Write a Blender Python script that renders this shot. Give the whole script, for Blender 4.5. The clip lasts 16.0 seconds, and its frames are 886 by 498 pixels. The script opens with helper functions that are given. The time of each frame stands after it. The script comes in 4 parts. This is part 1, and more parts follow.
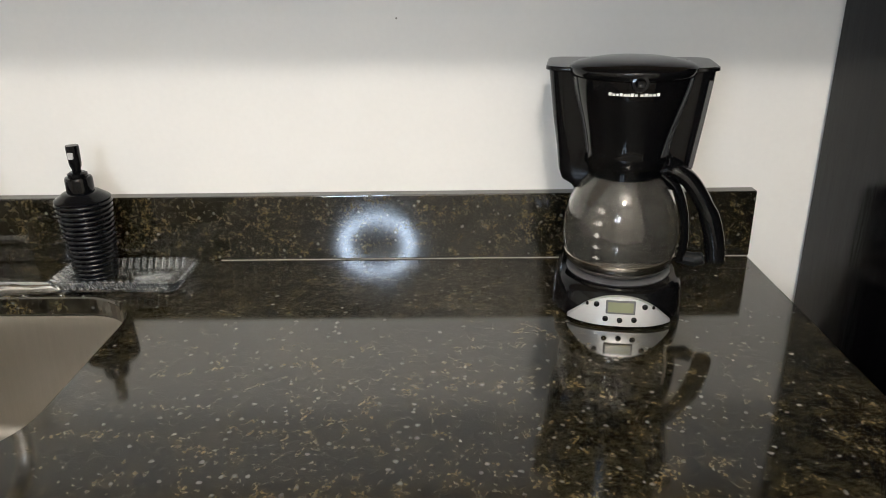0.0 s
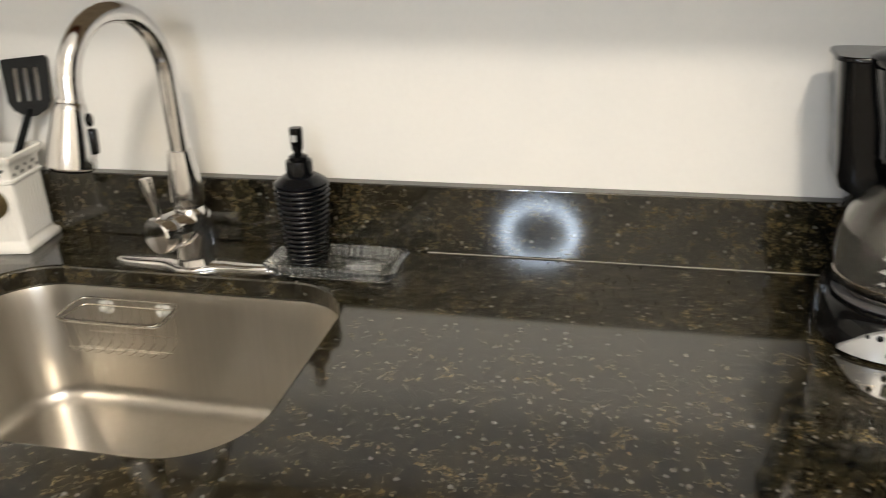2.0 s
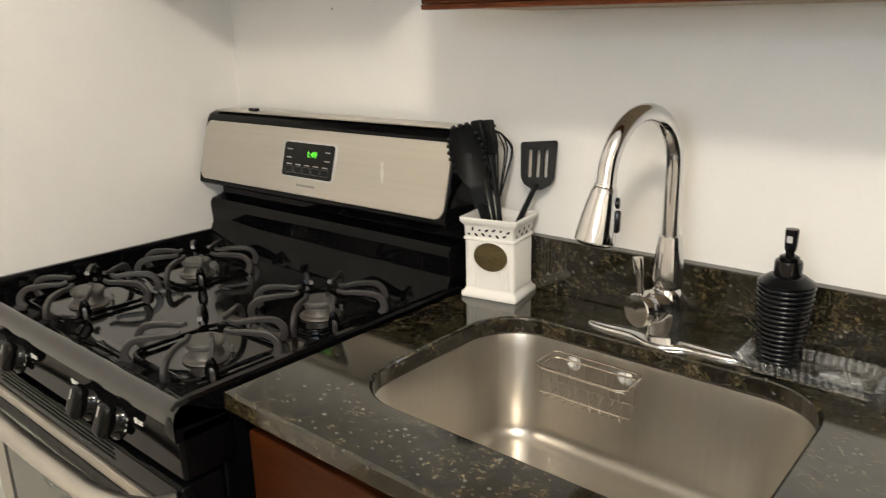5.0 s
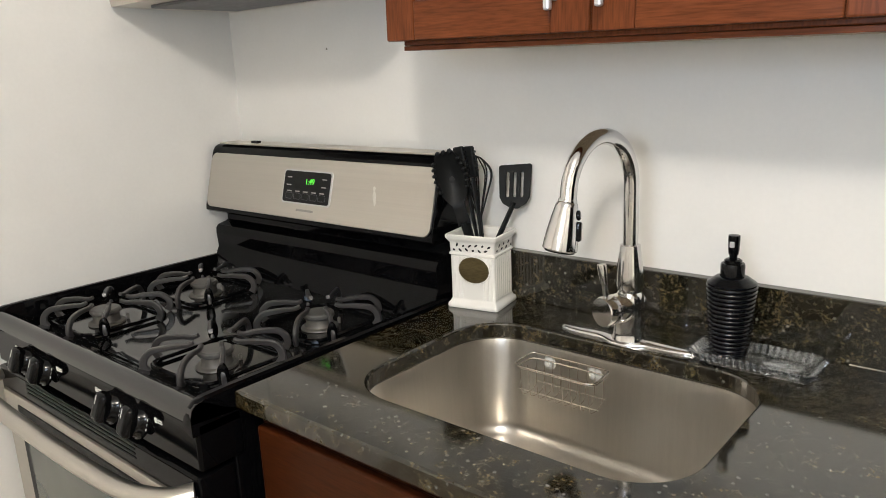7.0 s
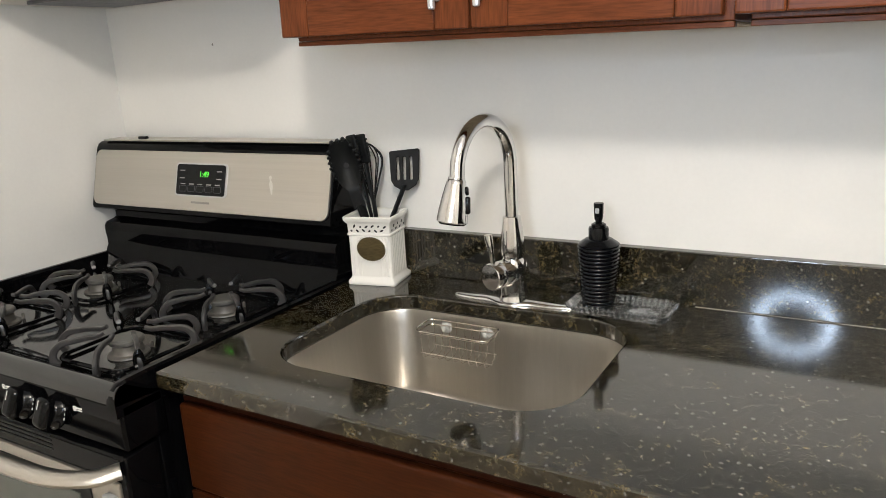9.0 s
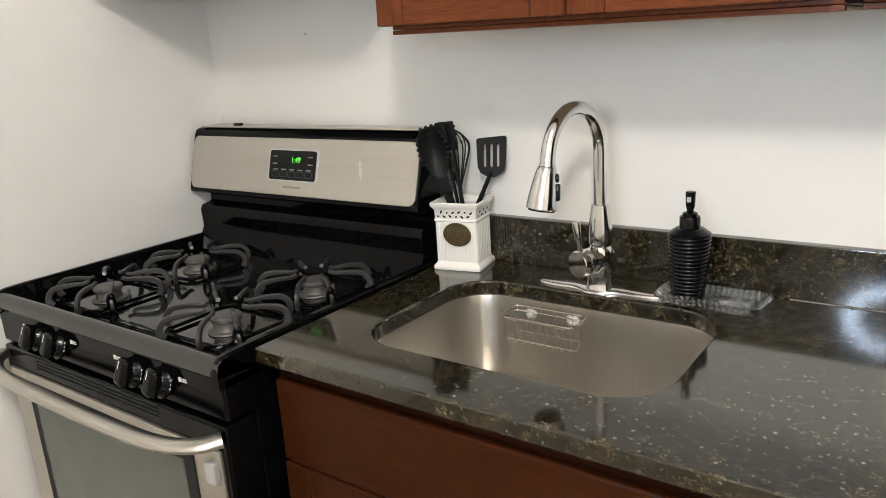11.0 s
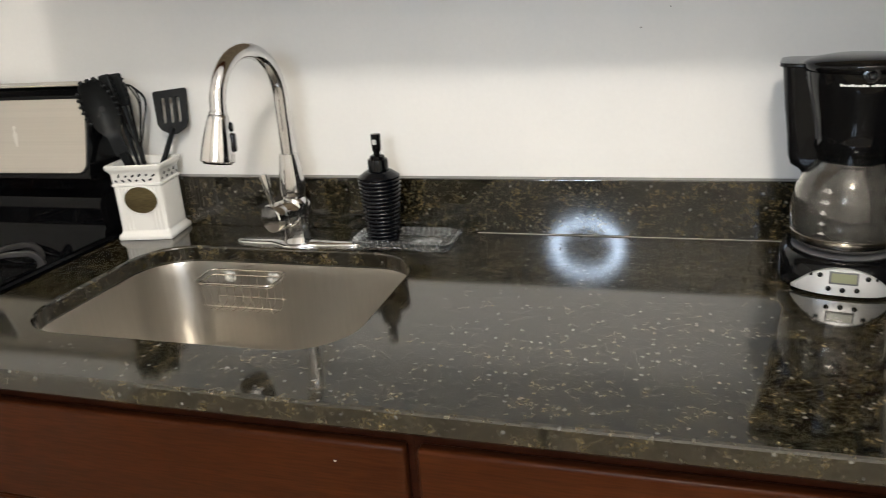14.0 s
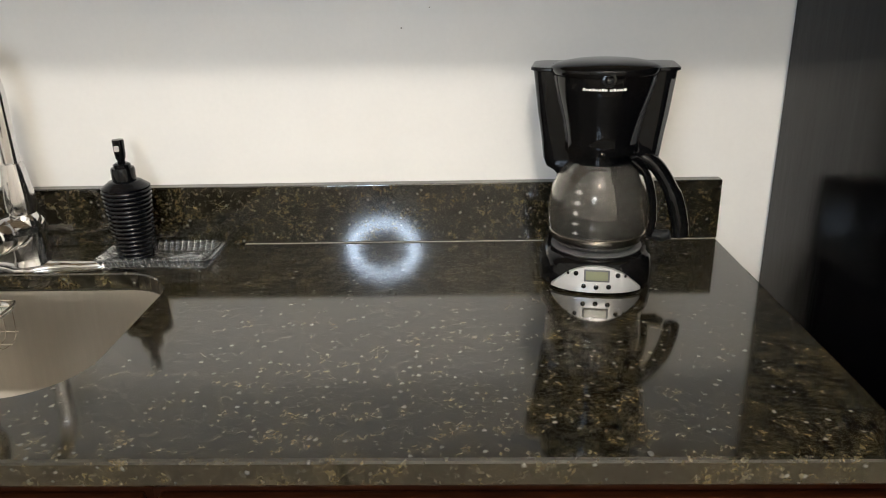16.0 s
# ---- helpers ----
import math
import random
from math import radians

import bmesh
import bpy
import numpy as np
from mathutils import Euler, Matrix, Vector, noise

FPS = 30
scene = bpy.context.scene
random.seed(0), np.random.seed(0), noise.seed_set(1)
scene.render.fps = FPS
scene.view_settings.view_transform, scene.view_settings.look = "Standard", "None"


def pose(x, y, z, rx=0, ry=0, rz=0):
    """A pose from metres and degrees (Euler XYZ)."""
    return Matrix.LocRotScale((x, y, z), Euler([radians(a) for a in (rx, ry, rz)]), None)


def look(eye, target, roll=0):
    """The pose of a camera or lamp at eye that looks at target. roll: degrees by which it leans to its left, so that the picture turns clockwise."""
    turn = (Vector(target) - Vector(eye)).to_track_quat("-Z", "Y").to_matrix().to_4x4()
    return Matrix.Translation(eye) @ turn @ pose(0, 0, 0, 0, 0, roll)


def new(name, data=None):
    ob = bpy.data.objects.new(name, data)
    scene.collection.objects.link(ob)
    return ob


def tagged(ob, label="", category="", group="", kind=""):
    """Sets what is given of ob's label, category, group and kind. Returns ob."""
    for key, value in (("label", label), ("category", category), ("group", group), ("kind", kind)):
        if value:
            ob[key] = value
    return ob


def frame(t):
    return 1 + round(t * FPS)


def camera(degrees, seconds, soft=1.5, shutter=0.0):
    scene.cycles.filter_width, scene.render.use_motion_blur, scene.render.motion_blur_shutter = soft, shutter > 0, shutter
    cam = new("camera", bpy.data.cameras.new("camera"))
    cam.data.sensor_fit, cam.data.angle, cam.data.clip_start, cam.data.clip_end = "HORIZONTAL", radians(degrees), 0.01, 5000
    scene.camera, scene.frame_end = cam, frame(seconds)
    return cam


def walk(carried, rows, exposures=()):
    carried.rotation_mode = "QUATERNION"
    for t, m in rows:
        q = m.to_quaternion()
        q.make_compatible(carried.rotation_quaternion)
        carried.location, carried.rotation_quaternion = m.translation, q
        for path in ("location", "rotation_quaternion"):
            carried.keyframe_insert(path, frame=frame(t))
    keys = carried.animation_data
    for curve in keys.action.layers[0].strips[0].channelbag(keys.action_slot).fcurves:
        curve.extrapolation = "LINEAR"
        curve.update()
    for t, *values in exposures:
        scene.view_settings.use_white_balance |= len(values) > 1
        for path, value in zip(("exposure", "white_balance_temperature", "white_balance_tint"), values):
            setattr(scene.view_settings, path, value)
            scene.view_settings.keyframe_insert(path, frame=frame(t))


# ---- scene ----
cam = camera(62.4, 16.0, 0.9, 0.35)
PATH = [
    (0, (-0.438, -1.053, 1.335), (-0.479, 0.808, 0.605), -1.0),
    (0.5, (-0.434, -1.026, 1.331), (-0.511, 0.826, 0.582), -1.1),
    (1, (-0.44, -0.981, 1.329), (-0.572, 0.861, 0.56), -1.3),
    (1.5, (-0.506, -0.977, 1.336), (-0.678, 0.859, 0.561), -1.7),
    (2, (-0.573, -0.983, 1.334), (-0.957, 0.821, 0.56), -1.4),
    (2.1, (-0.581, -0.989, 1.324), (-1.021, 0.811, 0.574), -1.2),
    (2.5, (-0.615, -1.002, 1.342), (-1.229, 0.735, 0.565), -0.9),
    (3, (-0.645, -1.018, 1.343), (-1.407, 0.67, 0.587), -0.5),
    (3.5, (-0.668, -1.035, 1.35), (-1.542, 0.611, 0.626), -0.3),
    (4, (-0.684, -1.056, 1.355), (-1.694, 0.531, 0.678), -0.4),
    (4.5, (-0.695, -1.087, 1.363), (-1.838, 0.433, 0.741), -0.8),
    (5, (-0.693, -1.114, 1.368), (-1.951, 0.34, 0.816), -1.3),
    (5.2, (-0.69, -1.124, 1.37), (-1.985, 0.309, 0.85), -1.5),
    (7.3, (-0.582, -1.227, 1.376), (-1.831, 0.264, 0.908), -3.2),
    (7.5, (-0.581, -1.247, 1.376), (-1.793, 0.268, 0.893), -3.4),
    (8, (-0.569, -1.283, 1.376), (-1.682, 0.297, 0.861), -3.6),
    (8.5, (-0.549, -1.299, 1.374), (-1.57, 0.339, 0.851), -3.5),
    (9, (-0.548, -1.325, 1.38), (-1.538, 0.336, 0.869), -3.2),
    (9.5, (-0.561, -1.347, 1.384), (-1.683, 0.229, 0.875), -3.3),
    (9.7, (-0.569, -1.354, 1.384), (-1.733, 0.188, 0.87), -3.5),
    (11.8, (-0.548, -1.358, 1.376), (-1.646, 0.221, 0.827), -3.8),
    (12, (-0.542, -1.349, 1.372), (-1.606, 0.252, 0.821), -3.9),
    (12.5, (-0.529, -1.337, 1.367), (-1.491, 0.321, 0.797), -3.8),
    (13, (-0.516, -1.324, 1.359), (-1.359, 0.388, 0.76), -3.7),
    (13.5, (-0.502, -1.296, 1.342), (-1.212, 0.466, 0.717), -3.7),
    (14, (-0.488, -1.268, 1.336), (-1.041, 0.537, 0.676), -3.7),
    (14.5, (-0.471, -1.249, 1.337), (-0.865, 0.587, 0.649), -3.7),
    (15, (-0.449, -1.227, 1.333), (-0.692, 0.63, 0.63), -3.4),
    (15.5, (-0.433, -1.21, 1.331), (-0.559, 0.659, 0.63), -2.4),
    (16, (-0.426, -1.197, 1.33), (-0.483, 0.682, 0.645), -1.3),
]
E = -0.07
walk(cam, [(t, look(eye, target, roll)) for t, eye, target, roll in PATH],
     [(0.0, E + 0.02, 5820, 10), (1.0, E + 0.02, 5900, 10), (2.5, E, 6290, 10), (5.0, E, 6220, 10), (7.5, E, 5800, 10),
      (9.5, E, 5820, 10), (12.0, E, 5790, 10), (14.5, E, 5870, 10), (16.0, E + 0.02, 5920, 10)])

# ---- world and lights ----
world = bpy.data.worlds.new("world")
scene.world = world
world.use_nodes = True
world.node_tree.nodes["Background"].inputs[0].default_value = (0.5, 0.55, 0.6, 1)
world.node_tree.nodes["Background"].inputs[1].default_value = 0.05

from mathutils.geometry import tessellate_polygon

Z = 0.915          # worktop height
SPLASH = 0.102     # upstand height
LAMP = (-0.39, -1.75, 2.50)
RING = (-0.748, -1.60, 1.501)


def bulb(name, at, radius, watts, colour):
    data = bpy.data.lights.new(name, "POINT")
    data.shadow_soft_size, data.energy, data.color = radius, watts, colour
    ob = new(name, data)
    ob.location = at
    return ob


bulb("ceiling_lamp_light", (LAMP[0], LAMP[1], LAMP[2] - 0.13), 0.10, 76.0, (1.0, 0.875, 0.70))


# ---- materials ----
def mat(name, base=(0.5, 0.5, 0.5), rough=0.5, metal=0.0, coat=0.0, spec=0.5):
    m = bpy.data.materials.new(name)
    m.use_nodes = True
    b = m.node_tree.nodes["Principled BSDF"]
    b.inputs["Base Color"].default_value = (*base, 1)
    b.inputs["Roughness"].default_value = rough
    b.inputs["Metallic"].default_value = metal
    b.inputs["Coat Weight"].default_value = coat
    b.inputs["Coat Roughness"].default_value = 0.04
    b.inputs["Specular IOR Level"].default_value = spec
    return m


def node(m, kind, **sets):
    n = m.node_tree.nodes.new(kind)
    for key, value in sets.items():
        n.inputs[key.replace("_", " ")].default_value = value
    return n


def link(m, a, b):
    m.node_tree.links.new(a, b)


def bsdf(m):
    return m.node_tree.nodes["Principled BSDF"]


def coords(m, scale=(1, 1, 1)):
    tc = m.node_tree.nodes.new("ShaderNodeTexCoord")
    mp = m.node_tree.nodes.new("ShaderNodeMapping")
    mp.inputs["Scale"].default_value = scale
    link(m, tc.outputs["Object"], mp.inputs["Vector"])
    return mp.outputs["Vector"]


def ramp(m, fac, stops, constant=False):
    r = m.node_tree.nodes.new("ShaderNodeValToRGB")
    el = r.color_ramp.elements
    while len(el) < len(stops):
        el.new(0.5)
    for e, (p, c) in zip(el, stops):
        e.position = p
        e.color = (*c, 1) if len(c) == 3 else c
    if constant:
        r.color_ramp.interpolation = "CONSTANT"
    link(m, fac, r.inputs["Fac"])
    return r.outputs["Color"]


def mix(m, fac, a, b, mode="MIX"):
    n = m.node_tree.nodes.new("ShaderNodeMix")
    n.data_type, n.blend_type = "RGBA", mode
    if isinstance(fac, float):
        n.inputs[0].default_value = fac
    else:
        link(m, fac, n.inputs[0])
    for slot, v in ((6, a), (7, b)):
        if isinstance(v, tuple):
            n.inputs[slot].default_value = (*v, 1)
        else:
            link(m, v, n.inputs[slot])
    return n.outputs[2]


def bump(m, height, strength=0.1, distance=0.001):
    n = node(m, "ShaderNodeBump", Strength=strength, Distance=distance)
    link(m, height, n.inputs["Height"])
    link(m, n.outputs["Normal"], bsdf(m).inputs["Normal"])


def noisy(name, base, rough, metal=0.0, scale=40.0, amount=0.15, dr=0.08, bumps=0.05, stretch=(1, 1, 1), coat=0.0, spec=0.5):
    """A surface with variation of colour, gloss and relief at two scales."""
    m = mat(name, base, rough, metal, coat, spec)
    v = coords(m, stretch)
    a = node(m, "ShaderNodeTexNoise", Scale=scale, Detail=5.0)
    b = node(m, "ShaderNodeTexNoise", Scale=scale / 9, Detail=3.0)
    link(m, v, a.inputs["Vector"])
    link(m, v, b.inputs["Vector"])
    both = node(m, "ShaderNodeMath")
    both.operation = "ADD"
    link(m, a.outputs["Fac"], both.inputs[0])
    link(m, b.outputs["Fac"], both.inputs[1])
    dark = tuple(c * (1 - amount) for c in base)
    lite = tuple(min(1, c * (1 + amount)) for c in base)
    half = node(m, "ShaderNodeMath")
    half.operation = "MULTIPLY"
    half.inputs[1].default_value = 0.5
    link(m, both.outputs[0], half.inputs[0])
    link(m, ramp(m, half.outputs[0], [(0.3, dark), (0.7, lite)]), bsdf(m).inputs["Base Color"])
    r = node(m, "ShaderNodeMapRange")
    r.inputs["From Min"].default_value, r.inputs["From Max"].default_value = 0.3, 0.7
    r.inputs["To Min"].default_value, r.inputs["To Max"].default_value = max(0.01, rough - dr), rough + dr
    link(m, half.outputs[0], r.inputs["Value"])
    link(m, r.outputs[0], bsdf(m).inputs["Roughness"])
    if bumps:
        bump(m, a.outputs["Fac"], bumps, 0.002)
    return m


def granite():
    """Polished dark stone: black ground, brown and gold mottling, grey grains and a few pale flecks."""
    m = mat("granite", (0.02, 0.02, 0.018), 0.07, 0, 0, 0.85)
    bsdf(m).inputs["IOR"].default_value = 1.55
    v = coords(m)
    w = node(m, "ShaderNodeTexNoise", Scale=160.0, Detail=2.0)
    link(m, v, w.inputs["Vector"])
    warp = m.node_tree.nodes.new("ShaderNodeVectorMath")
    warp.operation = "MULTIPLY_ADD"
    warp.inputs[1].default_value = (0.004, 0.004, 0.004)
    link(m, w.outputs["Color"], warp.inputs[0])
    link(m, v, warp.inputs[2])
    vec = warp.outputs[0]

    def grains(scale):
        g = node(m, "ShaderNodeTexVoronoi", Scale=scale)
        link(m, vec, g.inputs["Vector"])
        sep = m.node_tree.nodes.new("ShaderNodeSeparateColor")
        link(m, g.outputs["Color"], sep.inputs[0])
        return g.outputs["Distance"], sep.outputs

    def cloud(scale, detail, rough=0.6):
        c = node(m, "ShaderNodeTexNoise", Scale=scale, Detail=detail, Roughness=rough)
        link(m, v, c.inputs["Vector"])
        return c.outputs["Fac"]

    # mottling of brown and gold, broken up by single grains
    d1, g1 = grains(210.0)
    mottle = ramp(m, cloud(46.0, 6.0, 0.68), [(0.38, (0.002, 0.002, 0.0018)), (0.47, (0.010, 0.009, 0.0065)), (0.54, (0.028, 0.0235, 0.0130)),
                                             (0.61, (0.056, 0.0455, 0.0235)), (0.72, (0.088, 0.075, 0.046))])
    single = ramp(m, g1[0], [(0.0, (0.004, 0.004, 0.0035)), (0.35, (0.010, 0.009, 0.007)), (0.62, (0.024, 0.021, 0.014)),
                             (0.82, (0.048, 0.040, 0.022)), (0.94, (0.062, 0.060, 0.052)), (1.0, (0.10, 0.097, 0.083))])
    col = mix(m, 0.34, mottle, single)
    # fine grains, dark and light
    d2, g2 = grains(430.0)
    tone = ramp(m, g2[1], [(0.0, (0.38, 0.38, 0.38)), (0.5, (0.90, 0.90, 0.88)), (0.88, (1.5, 1.48, 1.40)), (1.0, (2.2, 2.15, 2.0))])
    col = mix(m, 1.0, col, tone, "MULTIPLY")
    # broad drift from darker to browner areas
    drift = ramp(m, cloud(14.0, 4.0), [(0.33, (0.60, 0.61, 0.60)), (0.67, (1.38, 1.27, 1.06))])
    col = mix(m, 1.0, col, drift, "MULTIPLY")
    # pale flecks of two sizes
    for scale, share, size, pale in ((170.0, 0.962, 0.40, (0.120, 0.118, 0.106)), (85.0, 0.987, 0.22, (0.20, 0.197, 0.18))):
        d3, g3 = grains(scale)
        rare = ramp(m, g3[0], [(0.0, (0, 0, 0)), (share, (1, 1, 1))], True)
        near = ramp(m, d3, [(size * 0.6, (1, 1, 1)), (size * 1.3, (0, 0, 0))])
        col = mix(m, mix(m, 1.0, rare, near, "MULTIPLY"), col, pale)
    link(m, col, bsdf(m).inputs["Base Color"])
    r = node(m, "ShaderNodeMapRange")
    r.inputs["To Min"].default_value, r.inputs["To Max"].default_value = 0.045, 0.115
    link(m, cloud(9.0, 6.0), r.inputs["Value"])
    link(m, r.outputs[0], bsdf(m).inputs["Roughness"])
    return m


def wood(name, dark, lite, rough=0.3, along="x"):
    m = mat(name, lite, rough, 0, 0.0, 0.10)
    v = coords(m, (3, 40, 40) if along == "x" else (40, 40, 3))
    a = node(m, "ShaderNodeTexNoise", Scale=1.6, Detail=7.0, Distortion=0.6)
    link(m, v, a.inputs["Vector"])
    b = node(m, "ShaderNodeTexNoise", Scale=9.0, Detail=4.0)
    link(m, v, b.inputs["Vector"])
    col = ramp(m, a.outputs["Fac"], [(0.3, dark), (0.7, lite)])
    pores = ramp(m, b.outputs["Fac"], [(0.35, (0.7, 0.7, 0.7)), (0.6, (1.05, 1.05, 1.05))])
    link(m, mix(m, 1.0, col, pores, "MULTIPLY"), bsdf(m).inputs["Base Color"])
    bump(m, b.outputs["Fac"], 0.06, 0.001)
    return m


def brushed(name, base, rough, scale=(2, 300, 300), amount=0.08, aniso=0.4):
    m = noisy(name, base, rough, 1.0, 4.0, amount, 0.03, 0.008, scale)
    bsdf(m).inputs["Anisotropic"].default_value = aniso
    return m


def glass(name, tint=(1, 1, 1), rough=0.0):
    m = mat(name, tint, rough)
    bsdf(m).inputs["Transmission Weight"].default_value = 1.0
    bsdf(m).inputs["IOR"].default_value = 1.47
    return m


def glow(name, colour, strength):
    m = mat(name, colour, 0.5)
    bsdf(m).inputs["Emission Color"].default_value = (*colour, 1)
    bsdf(m).inputs["Emission Strength"].default_value = strength
    return m


GRANITE = granite()
WALL = noisy("wall_paint", (0.83, 0.82, 0.79), 0.55, 0, 120.0, 0.02, 0.05, 0.05)
CEIL = noisy("ceiling_paint", (0.87, 0.87, 0.86), 0.7, 0, 90.0, 0.02, 0.05, 0.1)
FLOOR = noisy("floor_tile", (0.38, 0.33, 0.26), 0.4, 0, 20.0, 0.15, 0.1, 0.05)
# One cherry wood: base cabinets darkened, wall cabinets lighter, to imitate uneven light.
CHERRY_SHADED = wood("shaded_cherry_wood", (0.036, 0.0096, 0.0028), (0.052, 0.0142, 0.0040), 0.34)
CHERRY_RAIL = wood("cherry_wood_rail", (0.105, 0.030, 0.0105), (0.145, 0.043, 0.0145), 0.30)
# Carcass colour is darker still, for the shade under the worktop edge.
CHERRY_RECESS_SHADED = wood("recess_shaded_cherry", (0.020, 0.0055, 0.0025), (0.036, 0.010, 0.004), 0.4)
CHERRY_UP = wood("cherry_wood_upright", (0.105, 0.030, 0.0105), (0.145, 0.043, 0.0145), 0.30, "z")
CHERRY_DOOR_SHADED = wood("shaded_cherry_door", (0.036, 0.0096, 0.0028), (0.052, 0.0142, 0.0040), 0.34, "z")
MAPLE = wood("pale_plywood", (0.42, 0.33, 0.22), (0.55, 0.45, 0.32), 0.5)
STEEL = brushed("brushed_steel", (0.57, 0.54, 0.49), 0.36, (2, 300, 300), 0.05)
SINK_STEEL = brushed("sink_steel", (0.58, 0.55, 0.50), 0.33, (300, 300, 6), 0.05, 0.70)
bsdf(SINK_STEEL).inputs["Anisotropic Rotation"].default_value = 0.25
tan = SINK_STEEL.node_tree.nodes.new("ShaderNodeTangent")
tan.direction_type, tan.axis = "RADIAL", "Z"
link(SINK_STEEL, tan.outputs[0], bsdf(SINK_STEEL).inputs["Tangent"])
CHROME = noisy("chrome", (0.70, 0.69, 0.68), 0.12, 1.0, 30.0, 0.03, 0.03, 0.0)
WIRE = noisy("wire_steel", (0.54, 0.50, 0.44), 0.2, 1.0, 60.0, 0.1, 0.06, 0.0)
ENAMEL = noisy("black_enamel", (0.0025, 0.0025, 0.0028), 0.06, 0, 25.0, 0.3, 0.03, 0.003, (1, 1, 1), 0.0, 0.13)
IRON = noisy("cast_iron", (0.026, 0.024, 0.024), 0.40, 0, 180.0, 0.3, 0.08, 0.012, (1, 1, 1), 0.0, 0.8)
# Cooktop copy of the enamel: colour and gloss raised to strengthen the wall's reflection.
ENAMEL_TOP = noisy("lightened_black_enamel", (0.006, 0.006, 0.006), 0.07, 0, 25.0, 0.3, 0.04, 0.003, (1, 1, 1), 0.0, 1.0)
SMEAR = noisy("dried_smear", (0.70, 0.68, 0.63), 0.6, 0.2, 200.0, 0.1, 0.1, 0.0)
BURNER = noisy("burner_cap", (0.085, 0.082, 0.076), 0.45, 0.0, 120.0, 0.3, 0.1, 0.08)
ALU = noisy("burner_aluminium", (0.16, 0.15, 0.135), 0.5, 0.6, 90.0, 0.2, 0.1, 0.05)
PLASTIC = noisy("black_plastic", (0.003, 0.003, 0.0033), 0.10, 0, 60.0, 0.2, 0.05, 0.01, (1, 1, 1), 0.0, 0.25)
NYLON = noisy("black_nylon", (0.006, 0.0065, 0.0065), 0.50, 0, 140.0, 0.25, 0.08, 0.05, (1, 1, 1), 0.0, 0.2)
DARK = noisy("dark_gap", (0.006, 0.006, 0.006), 0.6, 0, 60.0, 0.2, 0.1, 0.02)
CERAMIC = noisy("white_ceramic", (0.82, 0.80, 0.75), 0.16, 0, 35.0, 0.03, 0.06, 0.02)
BRONZE = noisy("aged_bronze", (0.13, 0.10, 0.045), 0.38, 0.7, 90.0, 0.4, 0.1, 0.3, (1, 1, 4))
SOAP = noisy("black_glazed_bottle", (0.003, 0.0035, 0.005), 0.20, 0, 60.0, 0.3, 0.06, 0.02, (1, 1, 1), 0.0, 0.28)
SILVER = noisy("silver_plastic", (0.60, 0.60, 0.60), 0.32, 0.5, 300.0, 0.02, 0.03, 0.0)
# Grey for the level window and for painted reflections on the basket.
STRIP_SHEEN = noisy("grey_strip_and_sheen", (0.055, 0.055, 0.058), 0.2, 0, 90.0, 0.1, 0.05, 0.0)
GREY = noisy("dark_grey_plastic", (0.09, 0.09, 0.095), 0.4, 0, 90.0, 0.2, 0.08, 0.03)
LCD = noisy("lcd_glass", (0.20, 0.21, 0.13), 0.22, 0, 60.0, 0.06, 0.05, 0.0)
WHITE_MARK = noisy("white_print", (0.75, 0.74, 0.70), 0.5, 0, 200.0, 0.05, 0.05, 0.0)
GREY_MARK = noisy("grey_print", (0.30, 0.29, 0.27), 0.5, 0, 200.0, 0.05, 0.05, 0.0)
GLASS = glass("clear_glass", (0.97, 0.97, 0.96), 0.01)
bsdf(GLASS).inputs["Transmission Weight"].default_value = 0.99
# Tray flutes and relief carry a little white in place of bright highlights.
CRYSTAL = glass("whitened_cut_glass", (0.97, 0.97, 0.97), 0.03)
bsdf(CRYSTAL).inputs["Transmission Weight"].default_value = 0.955
CARAFE = glass("carafe_glass", (0.97, 0.93, 0.85), 0.008)
bsdf(CARAFE).inputs["Transmission Weight"].default_value = 0.972
WINDOW = noisy("oven_glass", (0.11, 0.12, 0.10), 0.10, 0, 12.0, 0.1, 0.04, 0.0)
GREEN = glow("green_digits", (0.15, 1.0, 0.05), 0.8)
SHADE = noisy("lamp_shade", (0.8, 0.78, 0.72), 0.4, 0, 40.0, 0.03, 0.05, 0.0)
RINGLIGHT = glow("ring_tube", (0.78, 0.89, 1.0), 74.0)
FRIDGE = noisy("fridge_black", (0.0025, 0.0025, 0.003), 0.17, 0, 9.0, 0.2, 0.09, 0.45, (1, 2.2, 0.35), 0.0, 0.17)
CAULK = noisy("caulk", (0.30, 0.28, 0.24), 0.6, 0, 200.0, 0.25, 0.1, 0.1)
RUBBER = noisy("clear_suction_cup", (0.62, 0.60, 0.55), 0.25, 0, 90.0, 0.1, 0.1, 0.0)


# ---- geometry helpers ----
def finish(bm, smooth=40):
    bmesh.ops.recalc_face_normals(bm, faces=bm.faces)
    limit = radians(smooth)
    total = sum(f.calc_area() for f in bm.faces)
    for f in bm.faces:
        f.smooth = f.calc_area() < 0.035 * total and smooth > 1
    for e in bm.edges:
        if len(e.link_faces) == 2 and e.calc_face_angle(0) > limit:
            e.smooth = False
    return bm


def mesh_of(name, bm, material, smooth=40):
    finish(bm, smooth)
    me = bpy.data.meshes.new(name)
    bm.to_mesh(me)
    bm.free()
    me.materials.append(material)
    return me


def part(name, bm, material, parent=None, label="", smooth=40):
    ob = new(name, mesh_of(name, bm, material, smooth))
    ob.parent = parent
    return tagged(ob, label)


def thing(name, at, label, category, group="", turn=0.0, kind=""):
    ob = new(name)
    ob.empty_display_size = 0.05
    ob.matrix_world = pose(*at, 0, 0, turn)
    return tagged(ob, label, category, group, kind)


